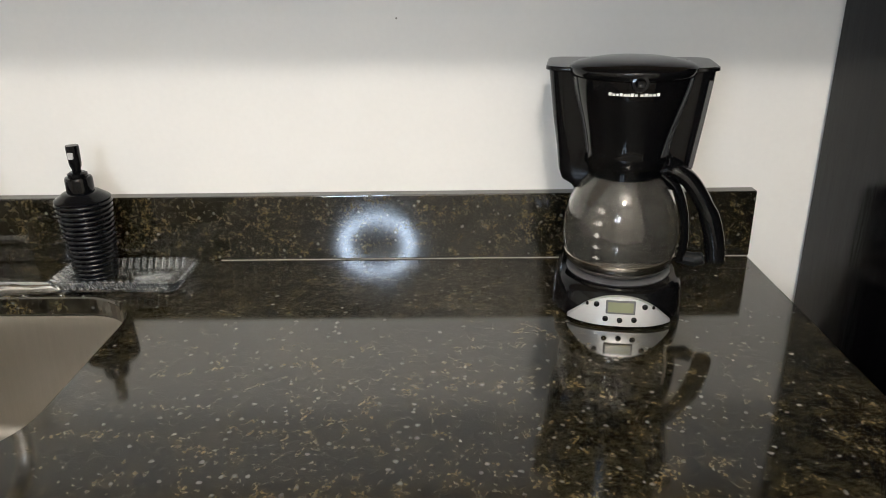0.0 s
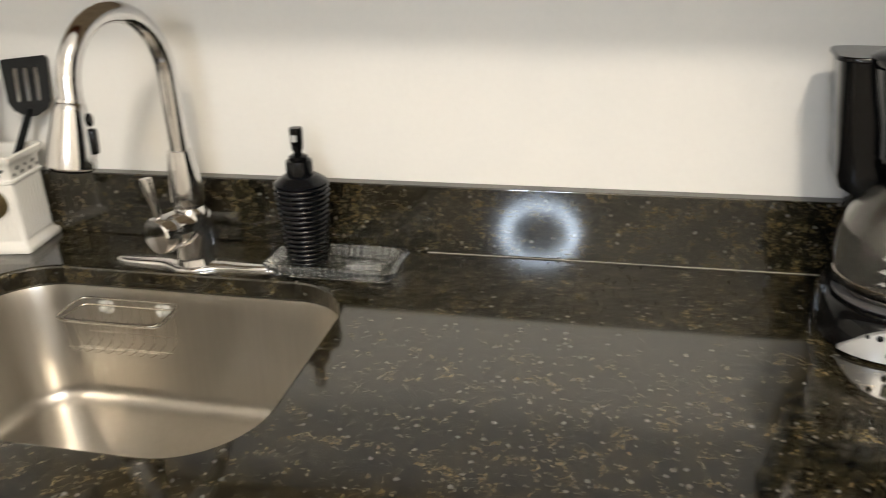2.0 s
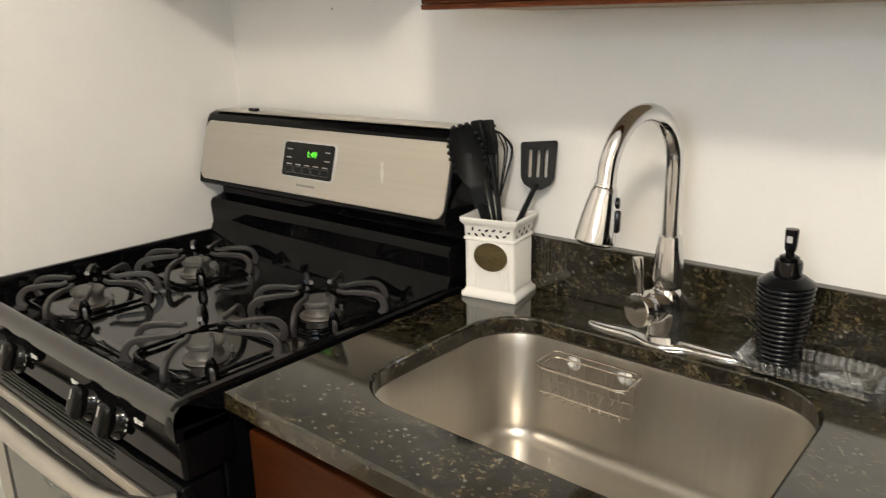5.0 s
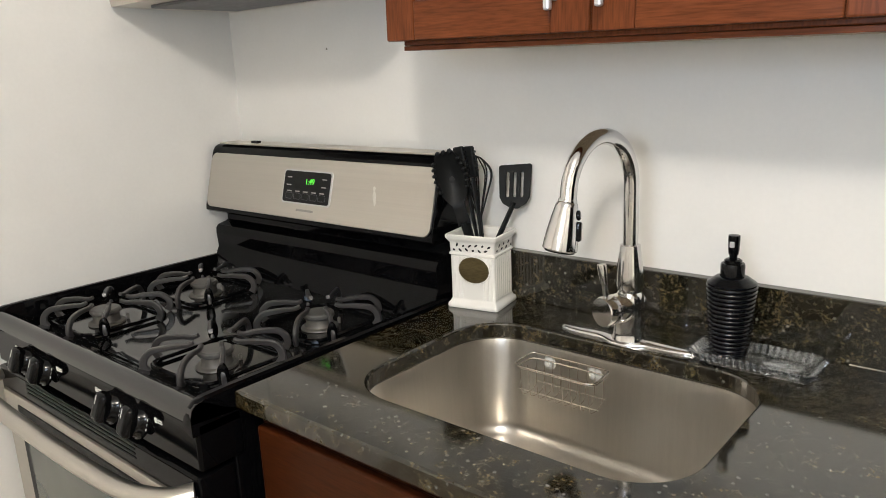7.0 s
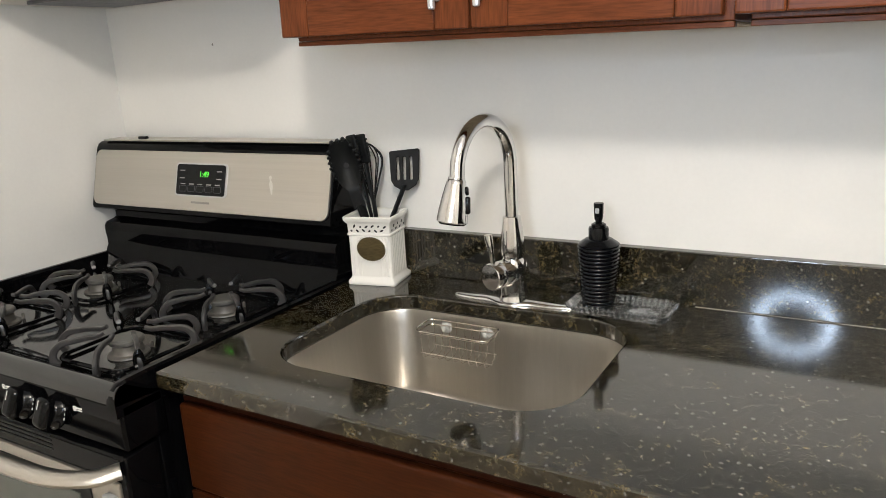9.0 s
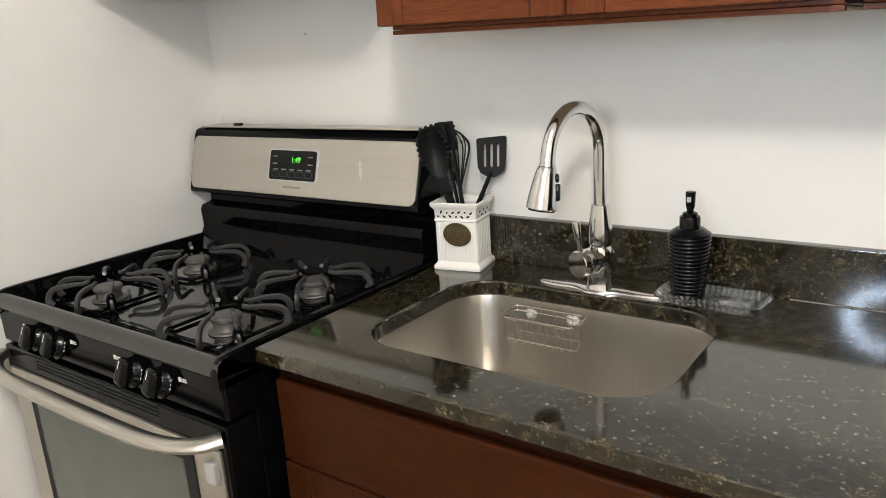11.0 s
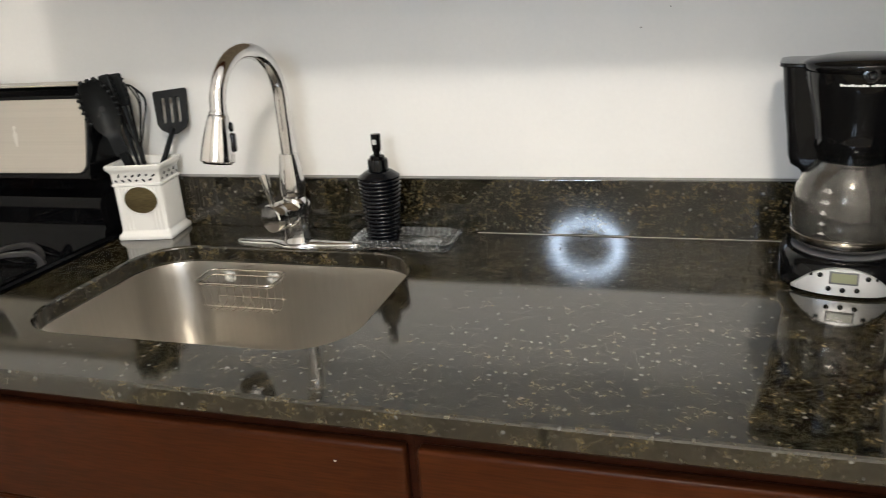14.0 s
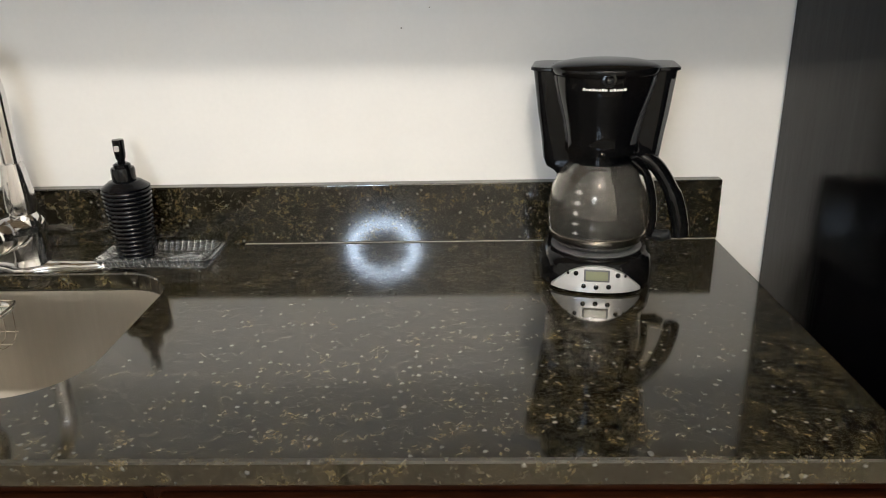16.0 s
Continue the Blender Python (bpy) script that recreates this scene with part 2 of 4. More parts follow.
def structure(name, bm, material, label, category="", smooth=40):
    ob = new(name, mesh_of(name, bm, material, smooth))
    return tagged(ob, label, category or name.split("_")[0], "", "structure")


def box(x0, x1, y0, y1, z0, z1, bevel=0.0, seg=2, bm=None):
    own = bmesh.new()
    bmesh.ops.create_cube(own, size=1.0)
    for v in own.verts:
        v.co = Vector((x0 + (v.co.x + 0.5) * (x1 - x0), y0 + (v.co.y + 0.5) * (y1 - y0), z0 + (v.co.z + 0.5) * (z1 - z0)))
    if bevel:
        bmesh.ops.bevel(own, geom=own.edges[:], offset=bevel, segments=seg, profile=0.5, affect="EDGES", clamp_overlap=True)
    return join(bm, own)


def join(bm, own):
    if bm is None:
        return own
    me = bpy.data.meshes.new("tmp")
    own.to_mesh(me)
    own.free()
    bm.from_mesh(me)
    bpy.data.meshes.remove(me)
    return bm


def moved(bm, m):
    bmesh.ops.transform(bm, matrix=m, verts=bm.verts)
    return bm


def loft(loops, caps=(True, True), closed=True, bm=None):
    """Faces between loops of equally many points."""
    bm = bm or bmesh.new()
    rows = [[bm.verts.new(p) for p in loop] for loop in loops]
    n = len(rows[0])
    for a, b in zip(rows, rows[1:]):
        for i in range(n if closed else n - 1):
            j = (i + 1) % n
            bm.faces.new((a[i], a[j], b[j], b[i]))
    if caps[0]:
        bm.faces.new(rows[0][::-1])
    if caps[1]:
        bm.faces.new(rows[-1])
    return bm


def circle(r, z=0.0, n=32, cx=0.0, cy=0.0, ry=None):
    ry = r if ry is None else ry
    return [(cx + r * math.cos(2 * math.pi * i / n), cy + ry * math.sin(2 * math.pi * i / n), z) for i in range(n)]


def lathe(profile, n=32, caps=(True, True), bm=None):
    return loft([circle(max(r, 1e-4), z, n) for r, z in profile], caps, True, bm)


def rounded(x0, x1, y0, y1, r, z=0.0, k=8):
    r = min(r, (x1 - x0) / 2 - 1e-4, (y1 - y0) / 2 - 1e-4)
    out = []
    for cx, cy, a in ((x1 - r, y1 - r, 0), (x0 + r, y1 - r, 90), (x0 + r, y0 + r, 180), (x1 - r, y0 + r, 270)):
        for i in range(k + 1):
            t = radians(a + 90 * i / k)
            out.append((cx + r * math.cos(t), cy + r * math.sin(t), z))
    return out


def smooth_path(points, steps=8):
    """A Catmull-Rom curve through points."""
    p = [Vector(q) for q in points]
    p = [2 * p[0] - p[1]] + p + [2 * p[-1] - p[-2]]
    out = []
    for i in range(1, len(p) - 2):
        for s in range(steps):
            t = s / steps
            out.append(0.5 * (2 * p[i] + (p[i + 1] - p[i - 1]) * t + (2 * p[i - 1] - 5 * p[i] + 4 * p[i + 1] - p[i + 2]) * t * t
                              + (3 * p[i] - p[i - 1] - 3 * p[i + 1] + p[i + 2]) * t ** 3))
    return out + [p[-2]]


def tube(points, radius, n=10, bm=None, closed=False, flat=1.0, up=None):
    """A round (or flattened) bar along points; radius may be a list."""
    pts = [Vector(q) for q in points]
    rs = radius if isinstance(radius, (list, tuple)) else [radius] * len(pts)
    loops, side = [], None
    for i, p in enumerate(pts):
        if closed:
            d = pts[(i + 1) % len(pts)] - pts[i - 1]
        else:
            d = pts[min(i + 1, len(pts) - 1)] - pts[max(i - 1, 0)]
        d.normalize()
        if side is None:
            ref = Vector(up) if up else (Vector((0, 0, 1)) if abs(d.z) < 0.9 else Vector((1, 0, 0)))
            side = d.cross(ref).normalized()
        side = (side - d * side.dot(d)).normalized()
        top = side.cross(d)
        loops.append([p + rs[i] * (math.cos(2 * math.pi * k / n) * side + flat * math.sin(2 * math.pi * k / n) * top) for k in range(n)])
    if closed:
        loops.append(loops[0])
        bm = loft(loops, (False, False), True, bm)
        bmesh.ops.remove_doubles(bm, verts=bm.verts, dist=1e-6)
        return bm
    return loft(loops, (True, True), True, bm)


def flat_bar(points, width, height, tip=None):
    """A cast bar of rounded rectangular section that runs over points in one upright plane; tip: its height at the far end."""
    pts = [Vector(q) for q in points]
    run = pts[-1] - pts[0]
    side = Vector((-run.y, run.x, 0)).normalized()
    loops = []
    for i, p in enumerate(pts):
        d = (pts[min(i + 1, len(pts) - 1)] - pts[max(i - 1, 0)]).normalized()
        up = side.cross(d).normalized()
        a, b = width / 2, (height + ((tip or height) - height) * i / (len(pts) - 1)) / 2
        c = min(a, b) * 0.45
        sec = ((a, b - c), (a - c, b), (c - a, b), (-a, b - c), (-a, c - b), (c - a, -b), (a - c, -b), (a, c - b))
        loops.append([p + u * side + v * up for u, v in sec])
    return loft(loops)


def prism(outline, holes, levels):
    """A slab with holes. levels: (height, inset) from the top down; the inset draws the outline in and widens the holes."""
    bm = bmesh.new()

    def inset(loop, d):
        n, out = len(loop), []
        for i in range(n):
            a, b, c = (Vector(loop[(i + k) % n][:2]) for k in (-1, 0, 1))
            e, f = (b - a).normalized(), (c - b).normalized()
            nrm = (Vector((-e.y, e.x)) + Vector((-f.y, f.x))).normalized()
            out.append(b + nrm * d / max(0.4, nrm.dot(Vector((-e.y, e.x)))))
        return out

    rows = []
    for z, d in levels:
        rows.append([[bm.verts.new((*q, z)) for q in inset(loop, d)] for loop in (outline, *holes)])
    for a, b in zip(rows, rows[1:]):
        for la, lb in zip(a, b):
            for i in range(len(la)):
                j = (i + 1) % len(la)
                bm.faces.new((la[i], la[j], lb[j], lb[i]))
    for row in (rows[0], rows[-1]):
        flat = [v for loop in row for v in loop]
        for tri in tessellate_polygon([[v.co for v in loop] for loop in row]):
            try:
                bm.faces.new([flat[k] for k in tri])
            except ValueError:
                pass
    return bm


def text_mesh(body, size, depth=0.0002):
    curve = bpy.data.curves.new("text", "FONT")
    curve.body, curve.size, curve.extrude = body, size, depth
    curve.align_x, curve.align_y = "CENTER", "CENTER"
    ob = new("text", curve)
    bpy.context.view_layer.update()
    me = bpy.data.meshes.new_from_object(ob.evaluated_get(bpy.context.evaluated_depsgraph_get()))
    bpy.data.objects.remove(ob)
    bpy.data.curves.remove(curve)
    return me


def lettering(name, body, size, material, parent, m, label=""):
    me = text_mesh(body, size)
    me.materials.clear()
    me.materials.append(material)
    ob = new(name, me)
    ob.parent = parent
    ob.matrix_local = m
    return tagged(ob, label)


# ---- structure ----
X0, X1, Y0, H = -2.34, 1.10, -2.60, 2.56
# Floor, east and south walls are unseen; kept pale to bounce fill light.
structure("floor", box(X0, X1, Y0, 0, -0.1, 0), FLOOR, "unseen beige tiled floor, kept pale to bounce light", "floor")
structure("ceiling", box(X0, X1, Y0, 0, H, H + 0.1), CEIL, "white painted ceiling", "ceiling")
structure("wall_north", box(X0 - 0.12, X1 + 0.12, 0, 0.12, 0, H), WALL, "off-white painted wall behind the worktop", "wall")
structure("wall_west", box(X0 - 0.12, X0, Y0, 0, 0, H), WALL, "off-white painted wall beside the range", "wall")
structure("wall_east", box(X1, X1 + 0.12, Y0, 0, 0, H), WALL, "unseen off-white wall behind the fridge, bounces light", "wall")
# Placed near and painted pale as a reflector for the worktop wall.
structure("wall_south", box(X0 - 0.12, X1 + 0.12, Y0 - 0.12, Y0, 0, H), WALL, "unseen off-white wall, set close to bounce light", "wall")


# ---- lamps ----
def ceiling_lamp():
    t = thing("ceiling_lamp", (LAMP[0], LAMP[1], H), "round flush ceiling lamp with a white shade", "lamp")
    part("base", lathe([(0.09, -0.03), (0.095, -0.025), (0.095, 0.0)], 32), SHADE, t)
    part("diffuser", lathe([(0.11, -0.055), (0.125, -0.05), (0.13, -0.03)], 40), glow("warm_diffuser", (1.0, 0.86, 0.66), 3.0), t)


def ring_lamp():
    # Ring follows the camera and shows only in reflections; fixed here, stand added.
    t = thing("ring_lamp", (RING[0], RING[1], 0), "round ring lamp with cool white diffuser, on an added thin black stand", "lamp")
    z = RING[2]

    def band(r0, r1, y):
        return [[(r * math.cos(a), y, z + r * 0.86 * math.sin(a)) for a in np.linspace(0, 2 * math.pi, 65)[:-1]] for r in (r0, r1)]

    (a, b), (c, d) = band(0.112, 0.141, 0.006), band(0.108, 0.145, -0.004)
    part("diffuser", loft([c, a, b, d], (False, False)), RINGLIGHT, t, "cool white glowing diffuser")
    (a, b), (c, d) = band(0.104, 0.149, -0.0045), band(0.108, 0.143, -0.022)
    part("housing", loft([a, b, d, c, a], (False, False)), DARK, t)
    part("pole", tube([(0, -0.030, 0.02), (0, -0.030, z - 0.09)], 0.010, 12), DARK, t)
    part("foot_plate", lathe([(0.15, 0.001), (0.15, 0.010), (0.13, 0.016), (0.012, 0.022)], 32), DARK, t)


ceiling_lamp()
ring_lamp()


# ---- worktop, upstand, sink ----
SX0, SX1, SY0, SY1, SR = -1.395, -0.867, -0.516, -0.147, 0.092
LEFT = -1.513


def worktop():
    hole = rounded(SX0, SX1, SY0, SY1, SR, 0, 12)[::-1]
    outline = [(LEFT, -0.629), (0.0, -0.629), (0.0, -0.001), (LEFT, -0.001)]
    bm = prism([(*p, 0) for p in outline], [hole], [(Z, 0.004), (Z - 0.0015, 0.0012), (Z - 0.004, 0), (Z - 0.027, 0), (Z - 0.031, 0.003)])
    ob = new("worktop", mesh_of("worktop", bm, GRANITE, 1))
    tagged(ob, "polished dark speckled granite worktop with a sink cut-out", "worktop")
    up = new("upstand", mesh_of("upstand", box(LEFT, 0, -0.022, -0.001, Z + 0.0005, Z + SPLASH, 0.002), GRANITE))
    tagged(up, "low polished granite upstand along the wall", "backsplash")
    tagged(new("caulk_line", mesh_of("caulk_line", tube([(-0.80, -0.0222, Z + 0.0004), (-0.002, -0.0222, Z + 0.0004)], 0.0009, 6), CAULK)),
           "thin pale caulk line along the upstand", "caulk")


def sink():
    t = thing("kitchen_sink", ((SX0 + SX1) / 2, (SY0 + SY1) / 2, Z - 0.032), "single brushed stainless steel undermount kitchen sink", "sink")
    hx, hy = (SX1 - SX0) / 2 + 0.003, (SY1 - SY0) / 2 + 0.003
    D = 0.190
    loops = [rounded(-hx - 0.02, hx + 0.02, -hy - 0.02, hy + 0.02, SR + 0.02, 0, 12), rounded(-hx, hx, -hy, hy, SR, 0, 12), rounded(-hx + 0.001, hx - 0.001, -hy + 0.001, hy - 0.001, SR, -0.004, 12)]
    for d in (0.03, 0.06, 0.1, D - 0.028):
        s = 0.001 + d * 0.05
        loops.append(rounded(-hx + s, hx - s, -hy + s, hy - s, SR - s * 0.3, -d, 12))
    for a in range(15, 91, 15):
        s = 0.0085 + 0.028 * (1 - math.cos(radians(a)))
        loops.append(rounded(-hx + s, hx - s, -hy + s, hy - s, max(0.03, SR - s), -(D - 0.028) - 0.028 * math.sin(radians(a)), 12))
    for k in (0.75, 0.5, 0.25):
        loops.append(rounded(-(hx - 0.0365) * k, (hx - 0.0365) * k, -(hy - 0.0365) * k, (hy - 0.0365) * k, max(0.02, 0.055 * k), -D - 0.004 * (1 - k), 12))
    loops.append(rounded(-0.046, 0.046, -0.046, 0.046, 0.0459, -D - 0.004, 12))
    part("bowl", loft(loops, (False, False)), SINK_STEEL, t, "brushed steel bowl", 60)
    part("drain", lathe([(0.047, -D - 0.004), (0.043, -D - 0.002), (0.040, -D - 0.004), (0.030, -D - 0.012), (0.006, -D - 0.013), (0.004, -D - 0.006)], 32, (False, True)), CHROME, t, "round metal drain")


def sink_caddy():
    """Wire basket on suction cups on the sink's back side."""
    x0, x1, yb, yf, zt = -1.275, -1.119, -0.172, -0.230, 0.880
    t = thing("sink_caddy", ((x0 + x1) / 2, yb, zt), "small wire sponge basket on suction cups in the sink", "sink caddy")
    w, d, h = (x1 - x0) / 2, yf - yb, 0.062
    rim = [(x, y - (0.006 * (1 - (x / w) ** 2) if y < d / 2 else 0), z + 0.06 * y) for x, y, z in rounded(-w, w, d, 0, 0.013, 0, 6)]
    part("rim", tube(rim, 0.0019, 8, None, True), WIRE, t)
    part("lower_rim", tube([(x, y, z - 0.006) for x, y, z in rounded(-w + 0.003, w - 0.003, d + 0.003, -0.003, 0.012, -0.003, 6)], 0.0012, 6, None, True), WIRE, t)
    for i in range(9):
        x = -w + 0.012 + (2 * w - 0.024) * i / 8
        pts = smooth_path([(x, d + 0.002, 0), (x, d + 0.006, -h * 0.7), (x, d + 0.014, -h), (x, -0.012, -h), (x, -0.004, -h * 0.7), (x, -0.002, 0)], 3)
        part("wire", tube(pts, 0.0006, 5), WIRE, t)
    for y, z in ((d + 0.008, -h * 0.82), (d / 2, -h), (-0.006, -h * 0.82)):
        part("wire", tube([(-w + 0.006, y, z), (w - 0.006, y, z)], 0.0006, 5), WIRE, t)
    for x in (-0.045, 0.045):
        cup = moved(lathe([(0.013, 0.0), (0.010, 0.003), (0.005, 0.006), (0.005, 0.010), (0.001, 0.011)], 20), pose(x, 0.007, -0.016, 90, 0, 0))
        part("suction_cup", cup, RUBBER, t, "clear suction cup")


worktop()
sink()
sink_caddy()


# ---- base cabinets ----
def slab_front(x0, x1, z0, z1, y, thick, material, parent, name, label=""):
    """A door or drawer front with a routed edge."""
    bm = box(x0, x1, y - thick, y, z0, z1, 0.005, 3)
    return part(name, bm, material, parent, label)


def base_cabinet(x0, x1, label):
    t = thing("base_cabinet", ((x0 + x1) / 2, -0.585, 0.0), label, "cabinet", "base cabinets")
    w = (x1 - x0) / 2
    part("body", box(-w, w, 0, 0.56, 0.1, 0.62), CHERRY_RECESS_SHADED, t)
    part("face_rail", box(-w, w, 0, 0.03, 0.62, Z - 0.034), CHERRY_RECESS_SHADED, t)
    part("side_panel", box(-w, -w + 0.018, 0.03, 0.56, 0.62, Z - 0.034), CHERRY_RECESS_SHADED, t)
    part("side_panel", box(w - 0.018, w, 0.03, 0.56, 0.62, Z - 0.034), CHERRY_RECESS_SHADED, t)
    part("toe_kick", box(-w, w, 0.06, 0.5, 0, 0.1), CHERRY_RECESS_SHADED, t)
    slab_front(-w + 0.008, w - 0.006, 0.692, 0.849, 0, 0.019, CHERRY_SHADED, t, "drawer_front", "plain cherry drawer front")
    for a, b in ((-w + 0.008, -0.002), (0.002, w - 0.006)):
        door = slab_front(a, b, 0.12, 0.688, 0, 0.014, CHERRY_DOOR_SHADED, t, "door")
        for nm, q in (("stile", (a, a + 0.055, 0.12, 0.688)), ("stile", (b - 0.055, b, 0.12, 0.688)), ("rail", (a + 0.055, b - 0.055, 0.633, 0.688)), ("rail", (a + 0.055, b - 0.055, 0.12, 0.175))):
            part(nm, box(q[0], q[1], -0.02, -0.0135, q[2], q[3], 0.003), CHERRY_DOOR_SHADED, door)


base_cabinet(-1.511, -0.748, "cherry sink base cabinet under granite, darkened for shade")
base_cabinet(-0.747, 0.0, "cherry base cabinet under the worktop, darkened for shade")
chip = new("paint_chip", mesh_of("paint_chip", moved(loft([[(0.010 * math.cos(a) * (1 + 0.3 * math.sin(3 * a)), 0.004 * math.sin(a), z) for a in np.linspace(0, 2 * math.pi, 12)[:-1]] for z in (0, 0.001)]), pose(-0.433, -0.5845, 0.862, 88, 0, 0)), GREY_MARK))
tagged(chip, "small pale chip under the worktop edge", "chip")

speck = new("paint_speck", mesh_of("paint_speck", moved(lathe([(0.0016, 0), (0.0013, 0.0004), (0.0004, 0.0006)], 9), pose(-0.842, -0.604, 0.821, 90, 0, 0)), WHITE_MARK))
tagged(speck, "tiny white paint speck on the drawer front", "speck")


# ---- wall cabinets ----
def wall_cabinet(x0, x1, zb, label):
    t = thing("wall_cabinet", ((x0 + x1) / 2, -0.29, zb), label, "cabinet", "wall cabinets")
    t.matrix_world = pose((x0 + x1) / 2, -0.29, zb, 0, 1.1, 0)
    w = (x1 - x0) / 2
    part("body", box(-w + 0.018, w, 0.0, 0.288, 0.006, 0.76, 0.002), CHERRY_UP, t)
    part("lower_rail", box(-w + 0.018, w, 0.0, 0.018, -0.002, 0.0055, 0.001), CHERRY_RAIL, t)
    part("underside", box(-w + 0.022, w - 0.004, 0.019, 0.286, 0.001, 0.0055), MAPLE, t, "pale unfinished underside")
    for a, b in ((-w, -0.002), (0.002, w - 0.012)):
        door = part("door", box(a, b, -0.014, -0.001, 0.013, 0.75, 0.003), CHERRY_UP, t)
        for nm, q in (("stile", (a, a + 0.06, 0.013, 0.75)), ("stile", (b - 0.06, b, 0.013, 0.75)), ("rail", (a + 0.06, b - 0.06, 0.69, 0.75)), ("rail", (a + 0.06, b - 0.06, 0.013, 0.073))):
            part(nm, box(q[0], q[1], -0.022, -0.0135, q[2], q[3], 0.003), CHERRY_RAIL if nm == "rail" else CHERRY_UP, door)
        hx = b - 0.052 if a < -0.01 else a + 0.020
        part("handle", box(hx - 0.005, hx + 0.005, -0.046, -0.036, 0.042, 0.16, 0.003), SILVER, door, "pale bar handle")
        part("handle_post", box(hx - 0.003, hx + 0.003, -0.038, -0.020, 0.055, 0.063), SILVER, door)
        part("handle_post", box(hx - 0.003, hx + 0.003, -0.038, -0.020, 0.14, 0.148), SILVER, door)


wall_cabinet(-1.456, -0.712, 1.404, "cherry wall cabinet with two framed doors")
wall_cabinet(-0.711, 0.033, 1.390, "cherry wall cabinet beside the fridge")


def range_hood():
    t = thing("range_hood", (-1.93, -0.002, 1.545), "grey metal range hood over the stove", "range hood")
    out = [(0, 0.002), (0.19, 0.002), (0.33, 0.005), (0.335, 0.03), (0.25, 0.16), (0, 0.16)]
    part("shell", loft([[(x, -y, z) for y, z in out] for x in (-0.385, 0.385)]), STEEL, t)
    part("filter", box(-0.3, 0.3, -0.28, -0.05, -0.004, 0.004, 0.002), GREY, t, "dark mesh filter")


range_hood()


# ---- fridge ----
def fridge():
    t = thing("fridge", (0.457, -0.342, 0.0), "tall glossy black fridge beside the worktop", "fridge")
    part("body", box(-0.372, 0.372, -0.30, 0.335, 0.03, 1.74, 0.006, 3), FRIDGE, t)
    part("door", box(-0.372, 0.372, -0.37, -0.306, 0.62, 1.74, 0.012, 3), FRIDGE, t)
    part("freezer_drawer", box(-0.372, 0.372, -0.37, -0.306, 0.06, 0.612, 0.012, 3), FRIDGE, t)
    part("plinth", box(-0.36, 0.36, -0.28, 0.32, 0.0, 0.03), DARK, t)


fridge()


# ---- gas range ----
RX0, RX1 = -2.327, -1.527
RC, RW = (RX0 + RX1) / 2, (RX1 - RX0) / 2


def grate(parent, cx, cy, name="grate"):
    """A pan support: a low square frame with a pair of arched fingers at each corner, and lugs at two corners."""
    q, reach, h = 0.090, 0.117, 0.043
    frame_pts = [(x + cx, y + cy, 0.005) for x, y, z in rounded(-q, q, -q, q, 0.030, 0, 5)]
    g = part(name, tube(frame_pts, 0.0040, 6, None, True), ENAMEL, parent, "black cast iron pan support")
    way = [(1.16, 0.002, 0.003), (1.18, -0.004, 0.014), (1.15, -0.001, 0.028), (1.08, 0.011, 0.039), (1.00, 0.030, h - 0.001), (0.86, 0.050, h), (0.68, 0.070, h - 0.001), (0.58, 0.082, h + 0.003)]
    for k in range(4):
        turn = pose(cx, cy, 0, 0, 0, 45 + 90 * k)
        for off in (-0.030, 0.030):
            pts = smooth_path([(off * f, y - reach, z) for f, y, z in way], 4)
            part("finger", moved(flat_bar(pts, 0.0085, 0.0150, 0.0075), turn), IRON, g)
        if k % 2 == 0:
            tab = [(0.0095 * math.cos(e), 0.0, 0.020 + 0.022 * math.sin(e)) for e in np.linspace(0, 2 * math.pi, 19)[:-1]]
            rows = [[(x * f, y, 0.020 + (z - 0.020) * f) for x, _, z in tab] for y, f in ((-0.006, 0.75), (-0.004, 1.0), (0.004, 1.0), (0.006, 0.75))]
            part("lug", moved(loft(rows), turn @ pose(0.034, -reach - 0.002, 0)), ENAMEL, g)
        part("foot", moved(box(-0.008, 0.008, -0.006, 0.006, -0.001, 0.008, 0.002), turn @ pose(0, -reach + 0.004, 0)), ENAMEL, g)
    return g


def burner(parent, cx, cy):
    b = part("burner", moved(lathe([(0.038, 0.0), (0.037, 0.003), (0.029, 0.005), (0.027, 0.010), (0.027, 0.021), (0.029, 0.022)], 32), pose(cx, cy, 0)), ALU, parent, "dull aluminium burner base")
    part("cap", moved(lathe([(0.029, 0.022), (0.0315, 0.0245), (0.0312, 0.0300), (0.028, 0.0330), (0.001, 0.0340)], 32), pose(cx, cy, 0)), BURNER, b, "dull dark burner cap")
    part("igniter", moved(lathe([(0.0035, 0.0), (0.0035, 0.010), (0.0015, 0.012)], 8), pose(cx + 0.014, cy + 0.040, 0)), ALU, b)


